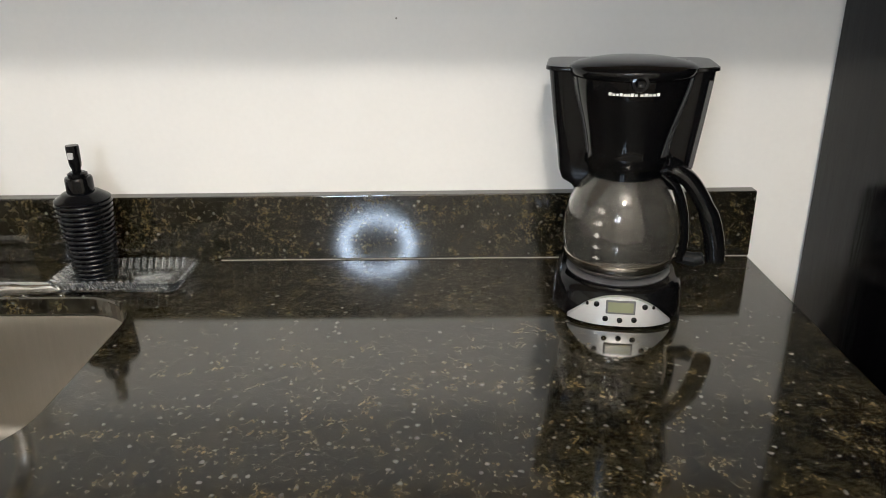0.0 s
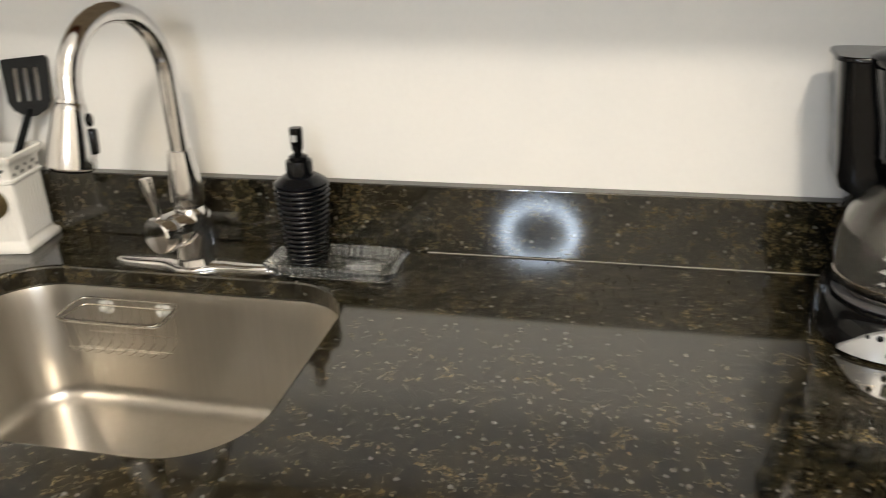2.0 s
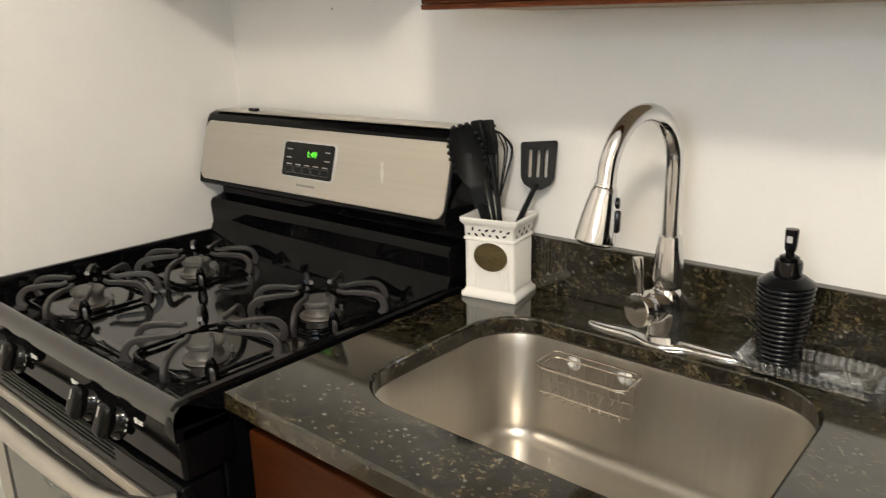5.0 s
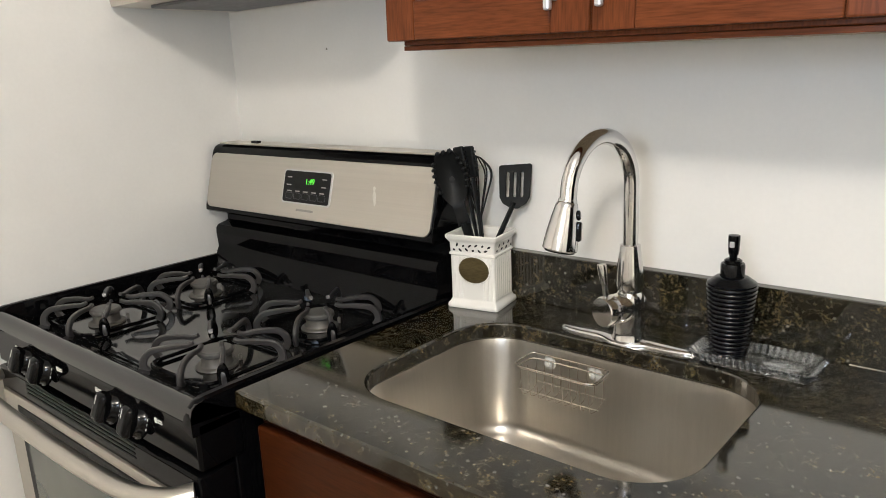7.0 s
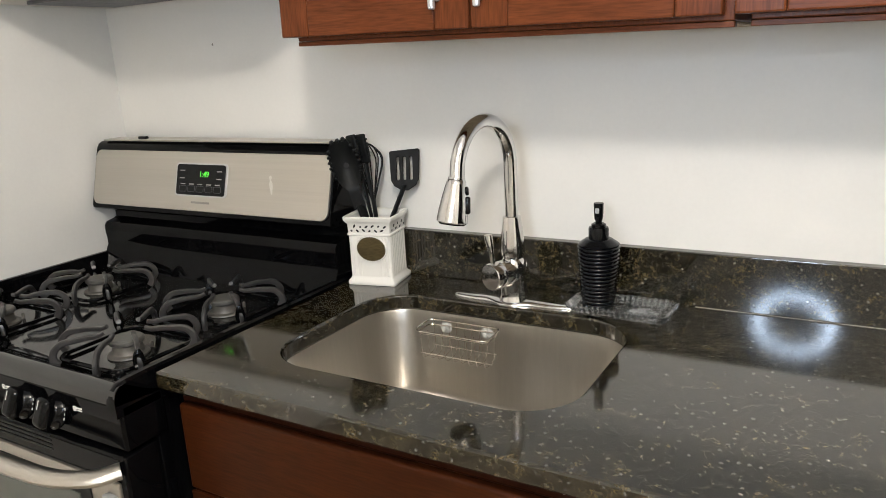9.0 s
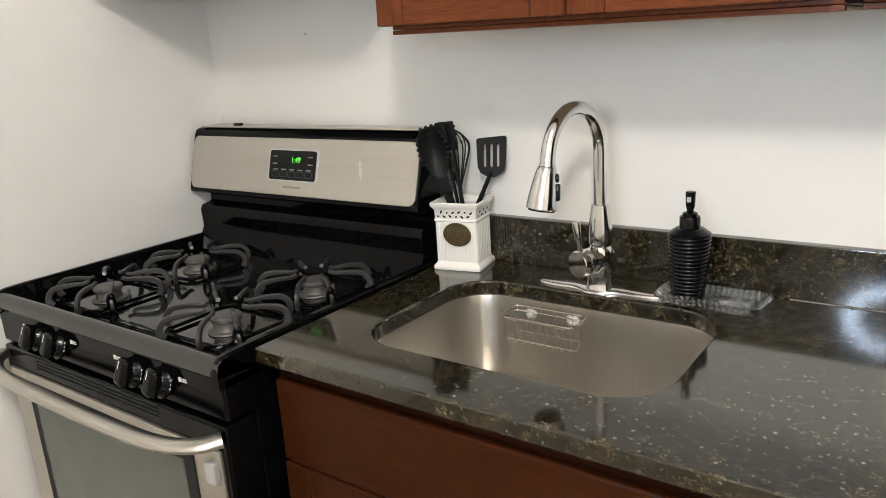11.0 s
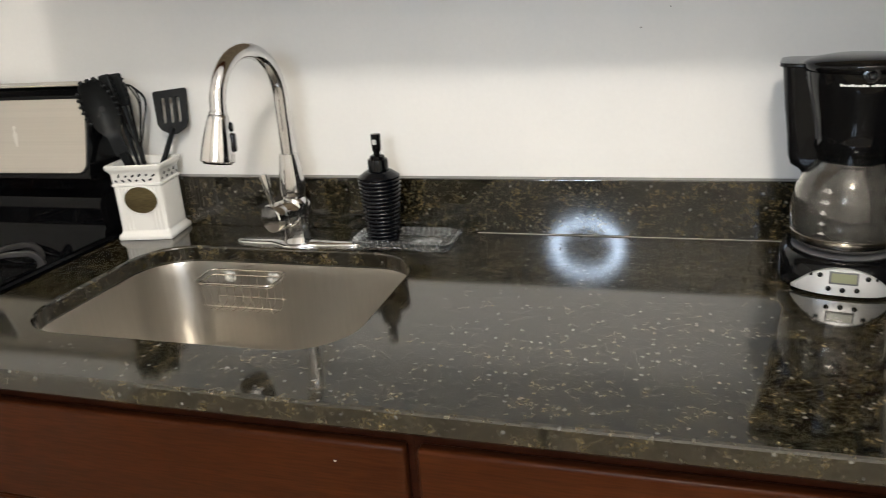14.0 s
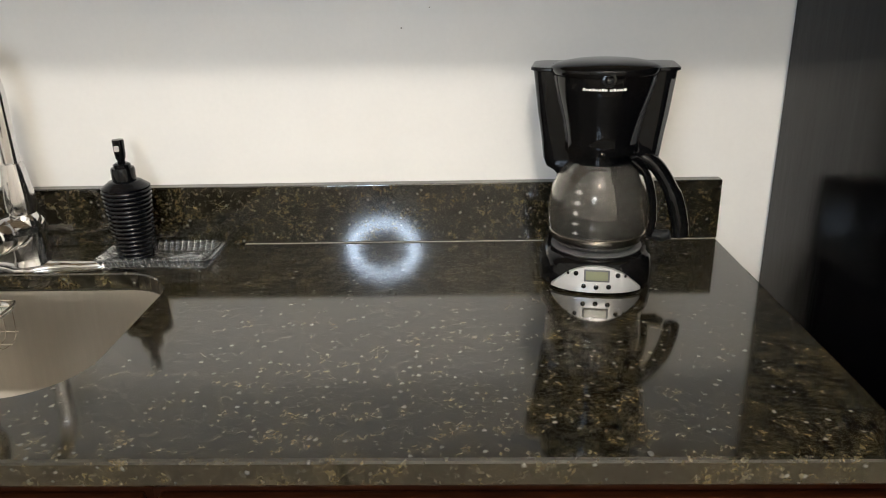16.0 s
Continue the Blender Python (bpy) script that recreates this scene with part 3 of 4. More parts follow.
def knob(parent, x, y, z):
    tilt = pose(x, y, z, 72, 0, 0)
    k = part("knob", moved(lathe([(0.031, 0.0), (0.031, 0.004), (0.027, 0.007), (0.025, 0.014), (0.022, 0.017)], 28), tilt), PLASTIC, parent, "black stove knob")
    part("grip", moved(box(-0.0165, 0.0165, -0.027, 0.026, 0.010, 0.034, 0.0105, 4), tilt @ pose(0, 0, 0, 0, 0, -8)), PLASTIC, k)
    part("pointer", moved(box(-0.0008, 0.0008, 0.006, 0.022, 0.0358, 0.0364), tilt @ pose(0, 0, 0, 0, 0, -8)), WHITE_MARK, k)
    for i in range(3):
        part("mark", moved(box(0.0275, 0.0302, -0.010 + 0.008 * i, -0.006 + 0.008 * i, 0.0042, 0.0050), tilt), WHITE_MARK, k)
    part("scale_mark", moved(box(-0.001, 0.001, 0.034, 0.043, 0.0, 0.0012), tilt), WHITE_MARK, k)


def gas_range():
    t = thing("gas_range", (RC, -0.03, 0.0), "freestanding gas range in black enamel and stainless steel", "stove")
    w = RW
    top = 0.878
    rim = Z + 0.003
    # the range's own y: 0 at the back, front at about -0.66
    part("body", box(-w + 0.004, w - 0.004, -0.60, 0, 0.02, 0.86, 0.004), ENAMEL, t)
    # recessed cooktop with a raised, rolled front edge and side rims
    prof = [(-0.055, top - 0.02), (-0.055, top), (-0.572, top), (-0.590, top + 0.002), (-0.608, top + 0.009), (-0.626, top + 0.020), (-0.640, top + 0.029), (-0.650, top + 0.033), (-0.658, top + 0.032), (-0.665, top + 0.026), (-0.668, top + 0.016), (-0.668, top + 0.003), (-0.60, top - 0.002)]
    bm = loft([[(x, y, z) for y, z in prof] for x in (-w, -w + 0.006, w - 0.006, w)])
    cook = part("cooktop", bm, ENAMEL_TOP, t, "glossy black enamel cooktop")
    for sx in (-1, 1):
        out = [(0.0, top - 0.018), (0.0, rim - 0.004), (-0.004, rim), (-0.014, rim), (-0.019, rim - 0.006), (-0.026, top)]
        stations = [(-0.06, 1.0), (-0.60, 1.0), (-0.640, 0.98), (-0.655, 0.92), (-0.664, 0.78), (-0.669, 0.55)]
        part("rim", loft([[(sx * (w + x), y, top - 0.018 + (z - top + 0.018) * k) for x, z in out] for y, k in stations]), ENAMEL, cook)
    for bx in (-0.195, 0.222):
        for by in (-0.268, -0.508):
            grate_at(t, bx, by, top)
    # control panel
    z1, z0 = top + 0.001, 0.797
    panel = part("control_panel", box(-w, w, -0.662, -0.58, z0, z1, 0.006, 3), ENAMEL, t, "black control panel")
    for kx in (-w + 0.170, -w + 0.260, w - 0.265, w - 0.175):
        knob(panel, kx, -0.662, 0.836)
    for kx in (-w + 0.120, -w + 0.320, w - 0.320, w - 0.115):
        part("burner_symbol", box(kx - 0.008, kx - 0.001, -0.6635, -0.662, 0.848, 0.856), WHITE_MARK, panel)
        part("burner_symbol", box(kx + 0.002, kx + 0.014, -0.6635, -0.662, 0.849, 0.851), WHITE_MARK, panel)
        part("burner_symbol", box(kx + 0.002, kx + 0.014, -0.6635, -0.662, 0.853, 0.855), WHITE_MARK, panel)
    # oven door
    door = part("oven_door", box(-w + 0.004, w - 0.004, -0.668, -0.60, 0.22, 0.790, 0.006, 3), ENAMEL, t, "oven door with a steel face")
    part("steel_face", box(-w + 0.022, w - 0.022, -0.674, -0.664, 0.24, 0.742, 0.003), STEEL, door, "brushed steel face")
    part("window_frame", box(-w + 0.098, w - 0.098, -0.6765, -0.672, 0.30, 0.722, 0.002), DARK, door)
    part("window", box(-w + 0.128, w - 0.128, -0.6785, -0.674, 0.33, 0.700, 0.002), WINDOW, door, "greenish dark oven window")
    for i in range(4):
        part("vent_slot", box(-w + 0.15, w - 0.20, -0.6695, -0.666, 0.784 - 0.0085 * i, 0.787 - 0.0085 * i), DARK, door)
    hz = 0.768
    path = smooth_path([(-w + 0.010, -0.672, hz + 0.002), (-w + 0.035, -0.705, hz), (-w + 0.10, -0.730, hz - 0.002), (-w + 0.2, -0.738, hz - 0.003), (0, -0.741, hz - 0.003), (w - 0.2, -0.738, hz - 0.003), (w - 0.10, -0.730, hz - 0.002), (w - 0.035, -0.705, hz), (w - 0.010, -0.672, hz + 0.002)], 6)
    part("handle", tube(path, 0.018, 12, None, False, 0.7), STEEL, door, "curved steel door handle")
    part("badge", box(w - 0.056, w - 0.028, -0.686, -0.673, 0.680, 0.722, 0.004), SILVER, door, "small grey plastic bracket")
    part("storage_drawer", box(-w + 0.004, w - 0.004, -0.662, -0.60, 0.05, 0.212, 0.006), STEEL, t)
    # backguard: a leaning riser and a leaning steel panel
    riser = [(-0.122, top - 0.004), (-0.119, top + 0.004), (-0.101, rim + 0.010), (-0.096, rim + 0.018), (-0.096, 0.950), (-0.098, 0.975), (-0.097, 0.988), (-0.090, 0.997), (-0.066, 1.002), (-0.058, 1.006), (-0.058, 1.034), (-0.004, 1.034), (-0.004, top - 0.004)]
    guard = part("backguard", loft([[(x, y, z) for y, z in riser] for x in (-w + 0.010, -w + 0.013, w - 0.009, w - 0.006)]), ENAMEL, t, "glossy black backguard")
    housing = [(-0.106, 1.036), (-0.113, 1.041), (-0.113, 1.050), (-0.074, 1.190), (-0.066, 1.203), (-0.055, 1.208), (-0.004, 1.212), (-0.004, 1.032)]
    hs = part("housing", loft([[(x * k, y, z) for y, z in housing] for x, k in ((-w, 1), (-w + 0.004, 1), (w - 0.004, 1), (w, 1))]), ENAMEL, t, "black backguard housing")
    lean = math.degrees(math.atan2(0.039, 0.140))
    face = pose(0, -0.0925, 1.1235, 90 - lean, 0, 0)
    plate = rounded(-w + 0.006, w - 0.005, -0.075, 0.067, 0.020, 0, 6)
    bm = loft([plate, [(x, y, 0.0035) for x, y, z in plate], [(x * 0.998, y * 0.985, 0.0045) for x, y, z in plate]], (False, True))
    part("steel_panel", moved(bm, face), STEEL, hs, "brushed steel panel with rounded corners")
    part("top_plate", moved(box(-w + 0.02, w - 0.012, -0.064, -0.006, -0.0005, 0.004, 0.002), pose(0, 0, 1.2105)), STEEL, hs, "steel top plate")
    part("latch", moved(box(-0.014, 0.014, -0.006, 0.006, 0, 0.007, 0.002), pose(-w + 0.160, -0.048, 1.2145)), PLASTIC, hs)
    for sx, sy, rx, ry, turn in ((0.226, 0.012, 0.004, 0.006, 0), (0.230, -0.008, 0.005, 0.018, 12)):
        blob = [(rx * math.cos(a) * (1 + 0.25 * math.sin(3 * a)), ry * math.sin(a), 0) for a in np.linspace(0, 2 * math.pi, 15)[:-1]]
        part("smear", moved(loft([blob, [(x * 0.8, y * 0.8, 0.0003) for x, y, z in blob]]), face @ pose(sx, sy, 0.0044, 0, 0, turn)), SMEAR, hs, "dried pale smear")
    dx = -1.919 - RC
    disp_bezel = rounded(dx - 0.086, dx + 0.086, -0.040, 0.040, 0.009, 0.0045, 5)
    part("display_bezel", moved(loft([disp_bezel, [(x, y, 0.0065) for x, y, z in disp_bezel]], (False, True)), face), SILVER, hs)
    disp = rounded(dx - 0.081, dx + 0.081, -0.0365, 0.0365, 0.007, 0.0065, 5)
    d = part("display", moved(loft([disp, [(x, y, 0.0082) for x, y, z in disp]], (False, True)), face), PLASTIC, hs, "dark control display")
    lettering("clock_digits", "1:49", 0.019, GREEN, d, face @ pose(dx + 0.012, 0.013, 0.0086), "green clock digits")
    for i in range(5):
        x = dx - 0.058 + 0.029 * i
        part("key_mark", moved(box(x - 0.008, x + 0.008, -0.012, -0.0095, 0.0082, 0.0087), face), GREY_MARK, d)
        part("key_outline", moved(tube([(px, py, 0.0083) for px, py, pz in rounded(x - 0.012, x + 0.012, -0.029, -0.015, 0.003, 0, 2)], 0.0004, 4, None, True), face), GREY, d)
    for x, y in ((dx - 0.062, 0.021), (dx + 0.062, 0.021), (dx + 0.062, 0.003), (dx - 0.062, 0.003)):
        part("key_mark", moved(box(x - 0.008, x + 0.008, y - 0.001, y + 0.0015, 0.0082, 0.0087), face), GREY_MARK, d)
    part("maker_plate", moved(box(dx - 0.03, dx + 0.03, -0.0565, -0.0515, 0.0045, 0.0053), face), GREY_MARK, hs)


def grate_at(parent, bx, by, top):
    """A burner with its pan support at a place on the cooktop."""
    before = set(bpy.data.objects)
    burner(parent, bx, by)
    grate(parent, bx - 0.014, by + 0.012)
    for ob in set(bpy.data.objects) - before:
        if ob.parent == parent:
            ob.location.z = top + 0.001


gas_range()


# ---- faucet ----
def faucet():
    t = thing("faucet", (-1.117, -0.114, Z), "chrome pull-down kitchen faucet with a high arch", "faucet")
    n = 28
    def arm(x):
        u = min(1.0, abs(x) / 0.124)
        return 0.027 * math.exp(-(u / 0.24) ** 2) + 0.0150 * math.sin(math.pi * min(1, u ** 0.8)) ** 0.6 * u ** 0.35 + 0.003
    across = [-0.004 + 0.124 * math.sin(math.pi / 2 * (k / 16)) for k in range(-16, 17)]
    base = [(x, arm(x + 0.004), 0) for x in across] + [(x, -arm(x + 0.004), 0) for x in across[::-1]]
    rows = [base, [(x, y, 0.003) for x, y, z in base]]
    for a in range(15, 90, 12):
        rows.append([(x * (1 - 0.05 * (1 - math.cos(radians(a)))), y * math.cos(radians(a)), 0.002 + 0.009 * math.sin(radians(a)) * (1 - 0.45 * abs(x / 0.128) ** 1.5)) for x, y, z in base])
    part("base_plate", loft(rows), CHROME, t, "long oval chrome base plate", 75)
    part("body", lathe([(0.029, 0.008), (0.0275, 0.014), (0.0262, 0.019), (0.0258, 0.050), (0.0256, 0.074), (0.0232, 0.084), (0.0185, 0.090)], n), CHROME, t, "", 60)
    part("collar", lathe([(0.0178, 0.0885), (0.0200, 0.0900), (0.0200, 0.0935), (0.0178, 0.0950)], n), CHROME, t)
    part("neck", lathe([(0.0222, 0.0945), (0.0232, 0.105), (0.0220, 0.122), (0.0192, 0.148), (0.0168, 0.166), (0.0165, 0.169), (0.0135, 0.170)], n), CHROME, t)
    end = Vector((-0.022, -0.160))
    r = end.length / 2
    u = end.normalized()
    pts = [Vector((0, 0, 0.165)), Vector((0, 0, 0.21)), Vector((0, 0, 0.25))]
    zc = 0.270
    for a in range(0, 181, 10):
        k = r - r * math.cos(radians(a))
        pts.append(Vector((u.x * k, u.y * k, zc + r * math.sin(radians(a)) * 1.03)))
    tip = Vector((end.x, end.y, zc))
    pts.append(tip + Vector((u.x * 0.001, u.y * 0.001, -0.003)))
    part("spout", tube(pts, 0.0125, 20), CHROME, t, "arched chrome spout", 60)
    down = Vector((u.x * 0.18 - 0.06, u.y * 0.18, -1)).normalized()
    ax = Vector((0.93, 0.36, 0))
    ax = (ax - down * ax.dot(down)).normalized()
    turn = Matrix((ax, (-down).cross(ax), -down)).transposed().to_4x4()
    head_at = Matrix.Translation(tip + Vector((u.x * 0.001, u.y * 0.001, -0.001))) @ turn
    head = part("spray_head", moved(lathe([(0.0135, 0.0), (0.0142, -0.002), (0.0142, -0.004), (0.0158, -0.0055), (0.0172, -0.012), (0.0200, -0.026), (0.0228, -0.042), (0.0248, -0.056), (0.0260, -0.068), (0.0264, -0.075), (0.0246, -0.077)], n, (True, True)), head_at), CHROME, t, "flared pull-down spray head")
    part("nozzle", moved(lathe([(0.023, -0.0770), (0.022, -0.0795), (0.001, -0.0795)], n), head_at), PLASTIC, head)
    face = head_at
    part("button", moved(moved(lathe([(0.0075, 0), (0.0075, 0.0045), (0.005, 0.006)], 16), pose(0.0165, 0, -0.022, 0, 78, 0)), face), PLASTIC, head, "black spray button")
    part("button", moved(box(0.0140, 0.0220, -0.0075, 0.0075, -0.062, -0.033, 0.0032, 3), face @ pose(0, 0, 0, 0, -7, 0)), PLASTIC, head, "long black spray button")
    # valve with its lever
    way = Vector((-0.36, -0.93, 0)).normalized()
    q = way.to_track_quat("Z", "Y").to_matrix().to_4x4()
    at = Matrix.Translation((0, 0, 0.063)) @ q
    v = part("valve", moved(lathe([(0.0120, -0.024), (0.0217, -0.021), (0.0253, -0.012), (0.0256, 0.0), (0.0256, 0.033), (0.0245, 0.0345), (0.0245, 0.0365), (0.0260, 0.038), (0.0260, 0.057), (0.0242, 0.0600), (0.0005, 0.0612)], n), at), CHROME, t, "round side valve")
    foot = Vector((0, 0, 0.063)) + way * 0.050
    part("lever", tube([foot + Vector((0, 0, 0.015)), foot + Vector((-0.003, -0.001, 0.04)), foot + Vector((-0.007, -0.003, 0.076)), foot + Vector((-0.0075, -0.003, 0.080))], [0.0045, 0.0052, 0.0080, 0.0074], 16), CHROME, v, "slim flared lever")


faucet()


# ---- soap bottle on its glass tray ----
def soap_dispenser():
    t = thing("soap_dispenser", (-0.957, -0.093, Z + 0.006), "black ribbed soap bottle with a pump on a glass tray", "soap dispenser")
    prof = [(0.025, 0.0), (0.0275, 0.002)]
    ribs = 16
    for i in range(ribs):
        z = 0.006 + 0.106 * i / (ribs - 1)
        r = 0.0278 + 0.0092 * (i / (ribs - 1)) ** 0.7
        prof += [(r - 0.0012, z - 0.0031), (r + 0.0005, z - 0.0016), (r + 0.0010, z), (r + 0.0005, z + 0.0016), (r - 0.0012, z + 0.0031)]
    for i, r in enumerate((0.035, 0.030, 0.025)):
        prof += [(r + 0.002, 0.118 + 0.0035 * i), (r, 0.1200 + 0.0035 * i)]
    prof += [(0.020, 0.129)]
    part("bottle", lathe(prof, 40), SOAP, t, "black ribbed glazed bottle")
    part("cap", lathe([(0.0180, 0.126), (0.0180, 0.146), (0.0168, 0.149), (0.0130, 0.150), (0.0130, 0.154), (0.0095, 0.156)], 24), PLASTIC, t)
    head = part("pump", lathe([(0.0058, 0.150), (0.0058, 0.160), (0.0075, 0.164), (0.0082, 0.170), (0.0088, 0.190), (0.0085, 0.1925), (0.0005, 0.193)], 20), PLASTIC, t, "slim pump head")
    part("nozzle", box(-0.0035, 0.0035, -0.0105, -0.006, 0.175, 0.184, 0.001), SILVER, head)


def glass_tray():
    x0, x1, y0, y1 = -1.008, -0.817, -0.147, -0.052
    t = thing("glass_tray", ((x0 + x1) / 2, (y0 + y1) / 2, Z + 0.0005), "clear pressed glass tray with a scalloped rim", "tray")
    w, d = (x1 - x0) / 2, (y1 - y0) / 2

    def octo(s, z, k=0.011):
        a, b = w - s, d - s
        c = max(0.003, k - s * 0.4)
        return [(a, -b + c, z), (a, b - c, z), (a - c, b, z), (-a + c, b, z), (-a, b - c, z), (-a, -b + c, z), (-a + c, -b, z), (a - c, -b, z)]

    part("dish", loft([octo(0.012, 0.0), octo(0.001, 0.014), octo(0, 0.017), octo(0.003, 0.018), octo(0.005, 0.016), octo(0.015, 0.0045)], (True, True)), GLASS, t, "clear glass dish", 25)
    # ribs on the sloped sides and leaf relief in the floor
    for i in range(15):
        x = -w + 0.026 + (2 * w - 0.052) * i / 14
        for y, s in ((d - 0.0095, 1), (-d + 0.0095, -1)):
            part("flute", tube([(x, y - s * 0.004, 0.006), (x, y + s * 0.0060, 0.0185)], 0.0030, 6), CRYSTAL, t)
    for i in range(6):
        y = -d + 0.024 + (2 * d - 0.048) * i / 5
        for x, s in ((w - 0.0095, 1), (-w + 0.0095, -1)):
            part("flute", tube([(x - s * 0.004, y, 0.006), (x + s * 0.0060, y, 0.0185)], 0.0030, 6), CRYSTAL, t)
    for k in range(5):
        a = radians(-50 + 25 * k)
        c = Vector((0.012, 0, 0.0050))
        tip = c + Vector((0.052 * math.cos(a), 0.032 * math.sin(a), 0))
        side = Vector((-math.sin(a), math.cos(a), 0)) * 0.006
        mid = (c + tip) / 2
        part("leaf_relief", tube(smooth_path([c, mid + side, tip, mid - side, c], 4), 0.0013, 5), CRYSTAL, t)
    for k in range(3):
        part("scroll_relief", tube([(0.062 + 0.006 * math.cos(b), -0.022 + 0.022 * k + 0.006 * math.sin(b), 0.005) for b in np.linspace(0, 5.2, 12)], 0.0012, 5), CRYSTAL, t)


glass_tray()
for ob in bpy.data.objects:
    if ob.data and ob.type == "MESH" and ob.data.materials and ob.data.materials[0] in (GLASS, CARAFE, CRYSTAL):
        ob.visible_shadow = False
soap_dispenser()


# ---- utensil jar ----
JAR_AT, JAR_TURN = (-1.453, -0.080, Z + 0.0005), 11.0


def utensil_jar():
    t = thing("utensil_jar", JAR_AT, "square white ceramic utensil jar with a bronze oval", "jar", "", JAR_TURN)
    a, b = 0.048, 0.042

    def sq(s, z):
        return rounded(-a - s, a + s, -b - s, b + s, 0.005, z, 3)

    outer = [sq(0.006, 0.0), sq(0.007, 0.003), sq(0.006, 0.009), sq(0.002, 0.013), sq(0.0, 0.018), sq(0.0, 0.106), sq(0.0025, 0.108), sq(0.0025, 0.111), sq(0.0005, 0.113), sq(0.0015, 0.132), sq(0.005, 0.137), sq(0.0075, 0.141), sq(0.008, 0.147), sq(0.006, 0.149),
             sq(0.001, 0.147), sq(-0.004, 0.135), sq(-0.005, 0.012)]
    part("body", loft(outer, (True, True)), CERAMIC, t, "white glazed square pot")
    for sx in (1, -1):
        for i in range(8):
            y = -b + 0.010 + (2 * b - 0.020) * i / 7
            part("flute", box(sx * a - 0.0012, sx * a + 0.0012, y - 0.0030, y + 0.0030, 0.020, 0.104, 0.0011), CERAMIC, t)
    for i in range(11):
        if 2 < i < 8:
            continue
        x = -a + 0.008 + (2 * a - 0.016) * i / 10
        part("flute", box(x - 0.0026, x + 0.0026, -b - 0.0011, -b + 0.0011, 0.020, 0.104, 0.001), CERAMIC, t)
    oval = circle(0.0335, 0, 36, 0, 0, 0.0265)
    ring_at = pose(0.004, -b, 0.079, 90, 0, 0)
    m = part("medallion_rim", moved(loft([[(x * 1.09, y * 1.09, 0) for x, y, z in oval], [(x * 1.07, y * 1.07, 0.003) for x, y, z in oval], [(x, y, 0.003) for x, y, z in oval], [(x, y, 0.0004) for x, y, z in oval]], (False, True)), ring_at), CERAMIC, t)
    part("medallion", moved(loft([[(x * 0.99, y * 0.99, 0.0012) for x, y, z in oval], [(x * 0.93, y * 0.93, 0.0030) for x, y, z in oval], [(x * 0.4, y * 0.4, 0.0032) for x, y, z in oval]], (False, True)), ring_at), BRONZE, m, "aged bronze oval medallion")
    # pierced band: dark leaf-shaped openings
    rnd = random.Random(4)
    for sx, count in ((0, 12), (1, 7), (-1, 7)):
        for i in range(count):
            span = a if sx == 0 else b
            c = -span + 0.010 + (2 * span - 0.020) * i / (count - 1)
            z = 0.1225 + (0.005 if i % 2 else -0.004) + rnd.uniform(-0.001, 0.001)
            leaf = [(0.0034 * math.cos(q) * (1.25 if i % 3 else 0.8), 0.0020 * math.sin(q), 0) for q in np.linspace(0, 2 * math.pi, 11)[:-1]]
            bm = loft([leaf, [(x, y, 0.0006) for x, y, z in leaf]])
            m4 = pose(c, -b - 0.0014, z, 90, 0, 0) if sx == 0 else pose(sx * (a + 0.0014), c, z, 90, 0, 90 * sx)
            part("pierced_leaf", moved(bm, m4 @ pose(0, 0, 0, 0, 0, rnd.choice((-40, 20, 35, 70)))), DARK, t)


def handle_bar(p0, p1, r0, r1, bm=None):
    p0, p1 = Vector(p0), Vector(p1)
    return tube([p0, p0.lerp(p1, 0.35), p0.lerp(p1, 0.7), p1], [r0, r0 * 1.05, (r0 + r1) / 2, r1], 10, bm, False, 0.6)


def spatula():
    low, neck, top = Vector((-1.466, -0.098, Z + 0.016)), Vector((-1.402, -0.036, 1.106)), Vector((-1.411, -0.016, 1.190))
    t = thing("slotted_spatula", low, "black nylon slotted spatula in the utensil jar", "spatula")
    part("handle", handle_bar((0, 0, 0), neck - low + Vector((0, 0, 0.012)), 0.0075, 0.0065), NYLON, t)
    up = (top - neck).normalized()
    facing = Vector((0.32, -0.95, 0)).normalized()
    side = up.cross(facing).normalized()
    nrm = side.cross(up)
    m = Matrix((side, up, nrm)).transposed().to_4x4()
    m.translation = neck - low
    out = [(-0.007, 0.0), (-0.024, 0.010), (-0.0305, 0.022), (-0.0335, 0.082), (-0.030, 0.085), (0.030, 0.088), (0.0335, 0.085), (0.0305, 0.022), (0.024, 0.010), (0.007, 0.0)]
    slots = [[(x, y, 0) for x, y, z in rounded(c - 0.0032, c + 0.0032, 0.022, 0.072, 0.003, 0, 3)] for c in (-0.0145, 0, 0.0145)]
    bm = prism([(x, y, 0) for x, y in out[::-1]], [s[::-1] for s in slots], [(0.0022, 0.0008), (0.0014, 0.0), (-0.0014, 0.0), (-0.0022, 0.0008)])
    part("blade", moved(bm, m), NYLON, t, "slotted flexible blade")


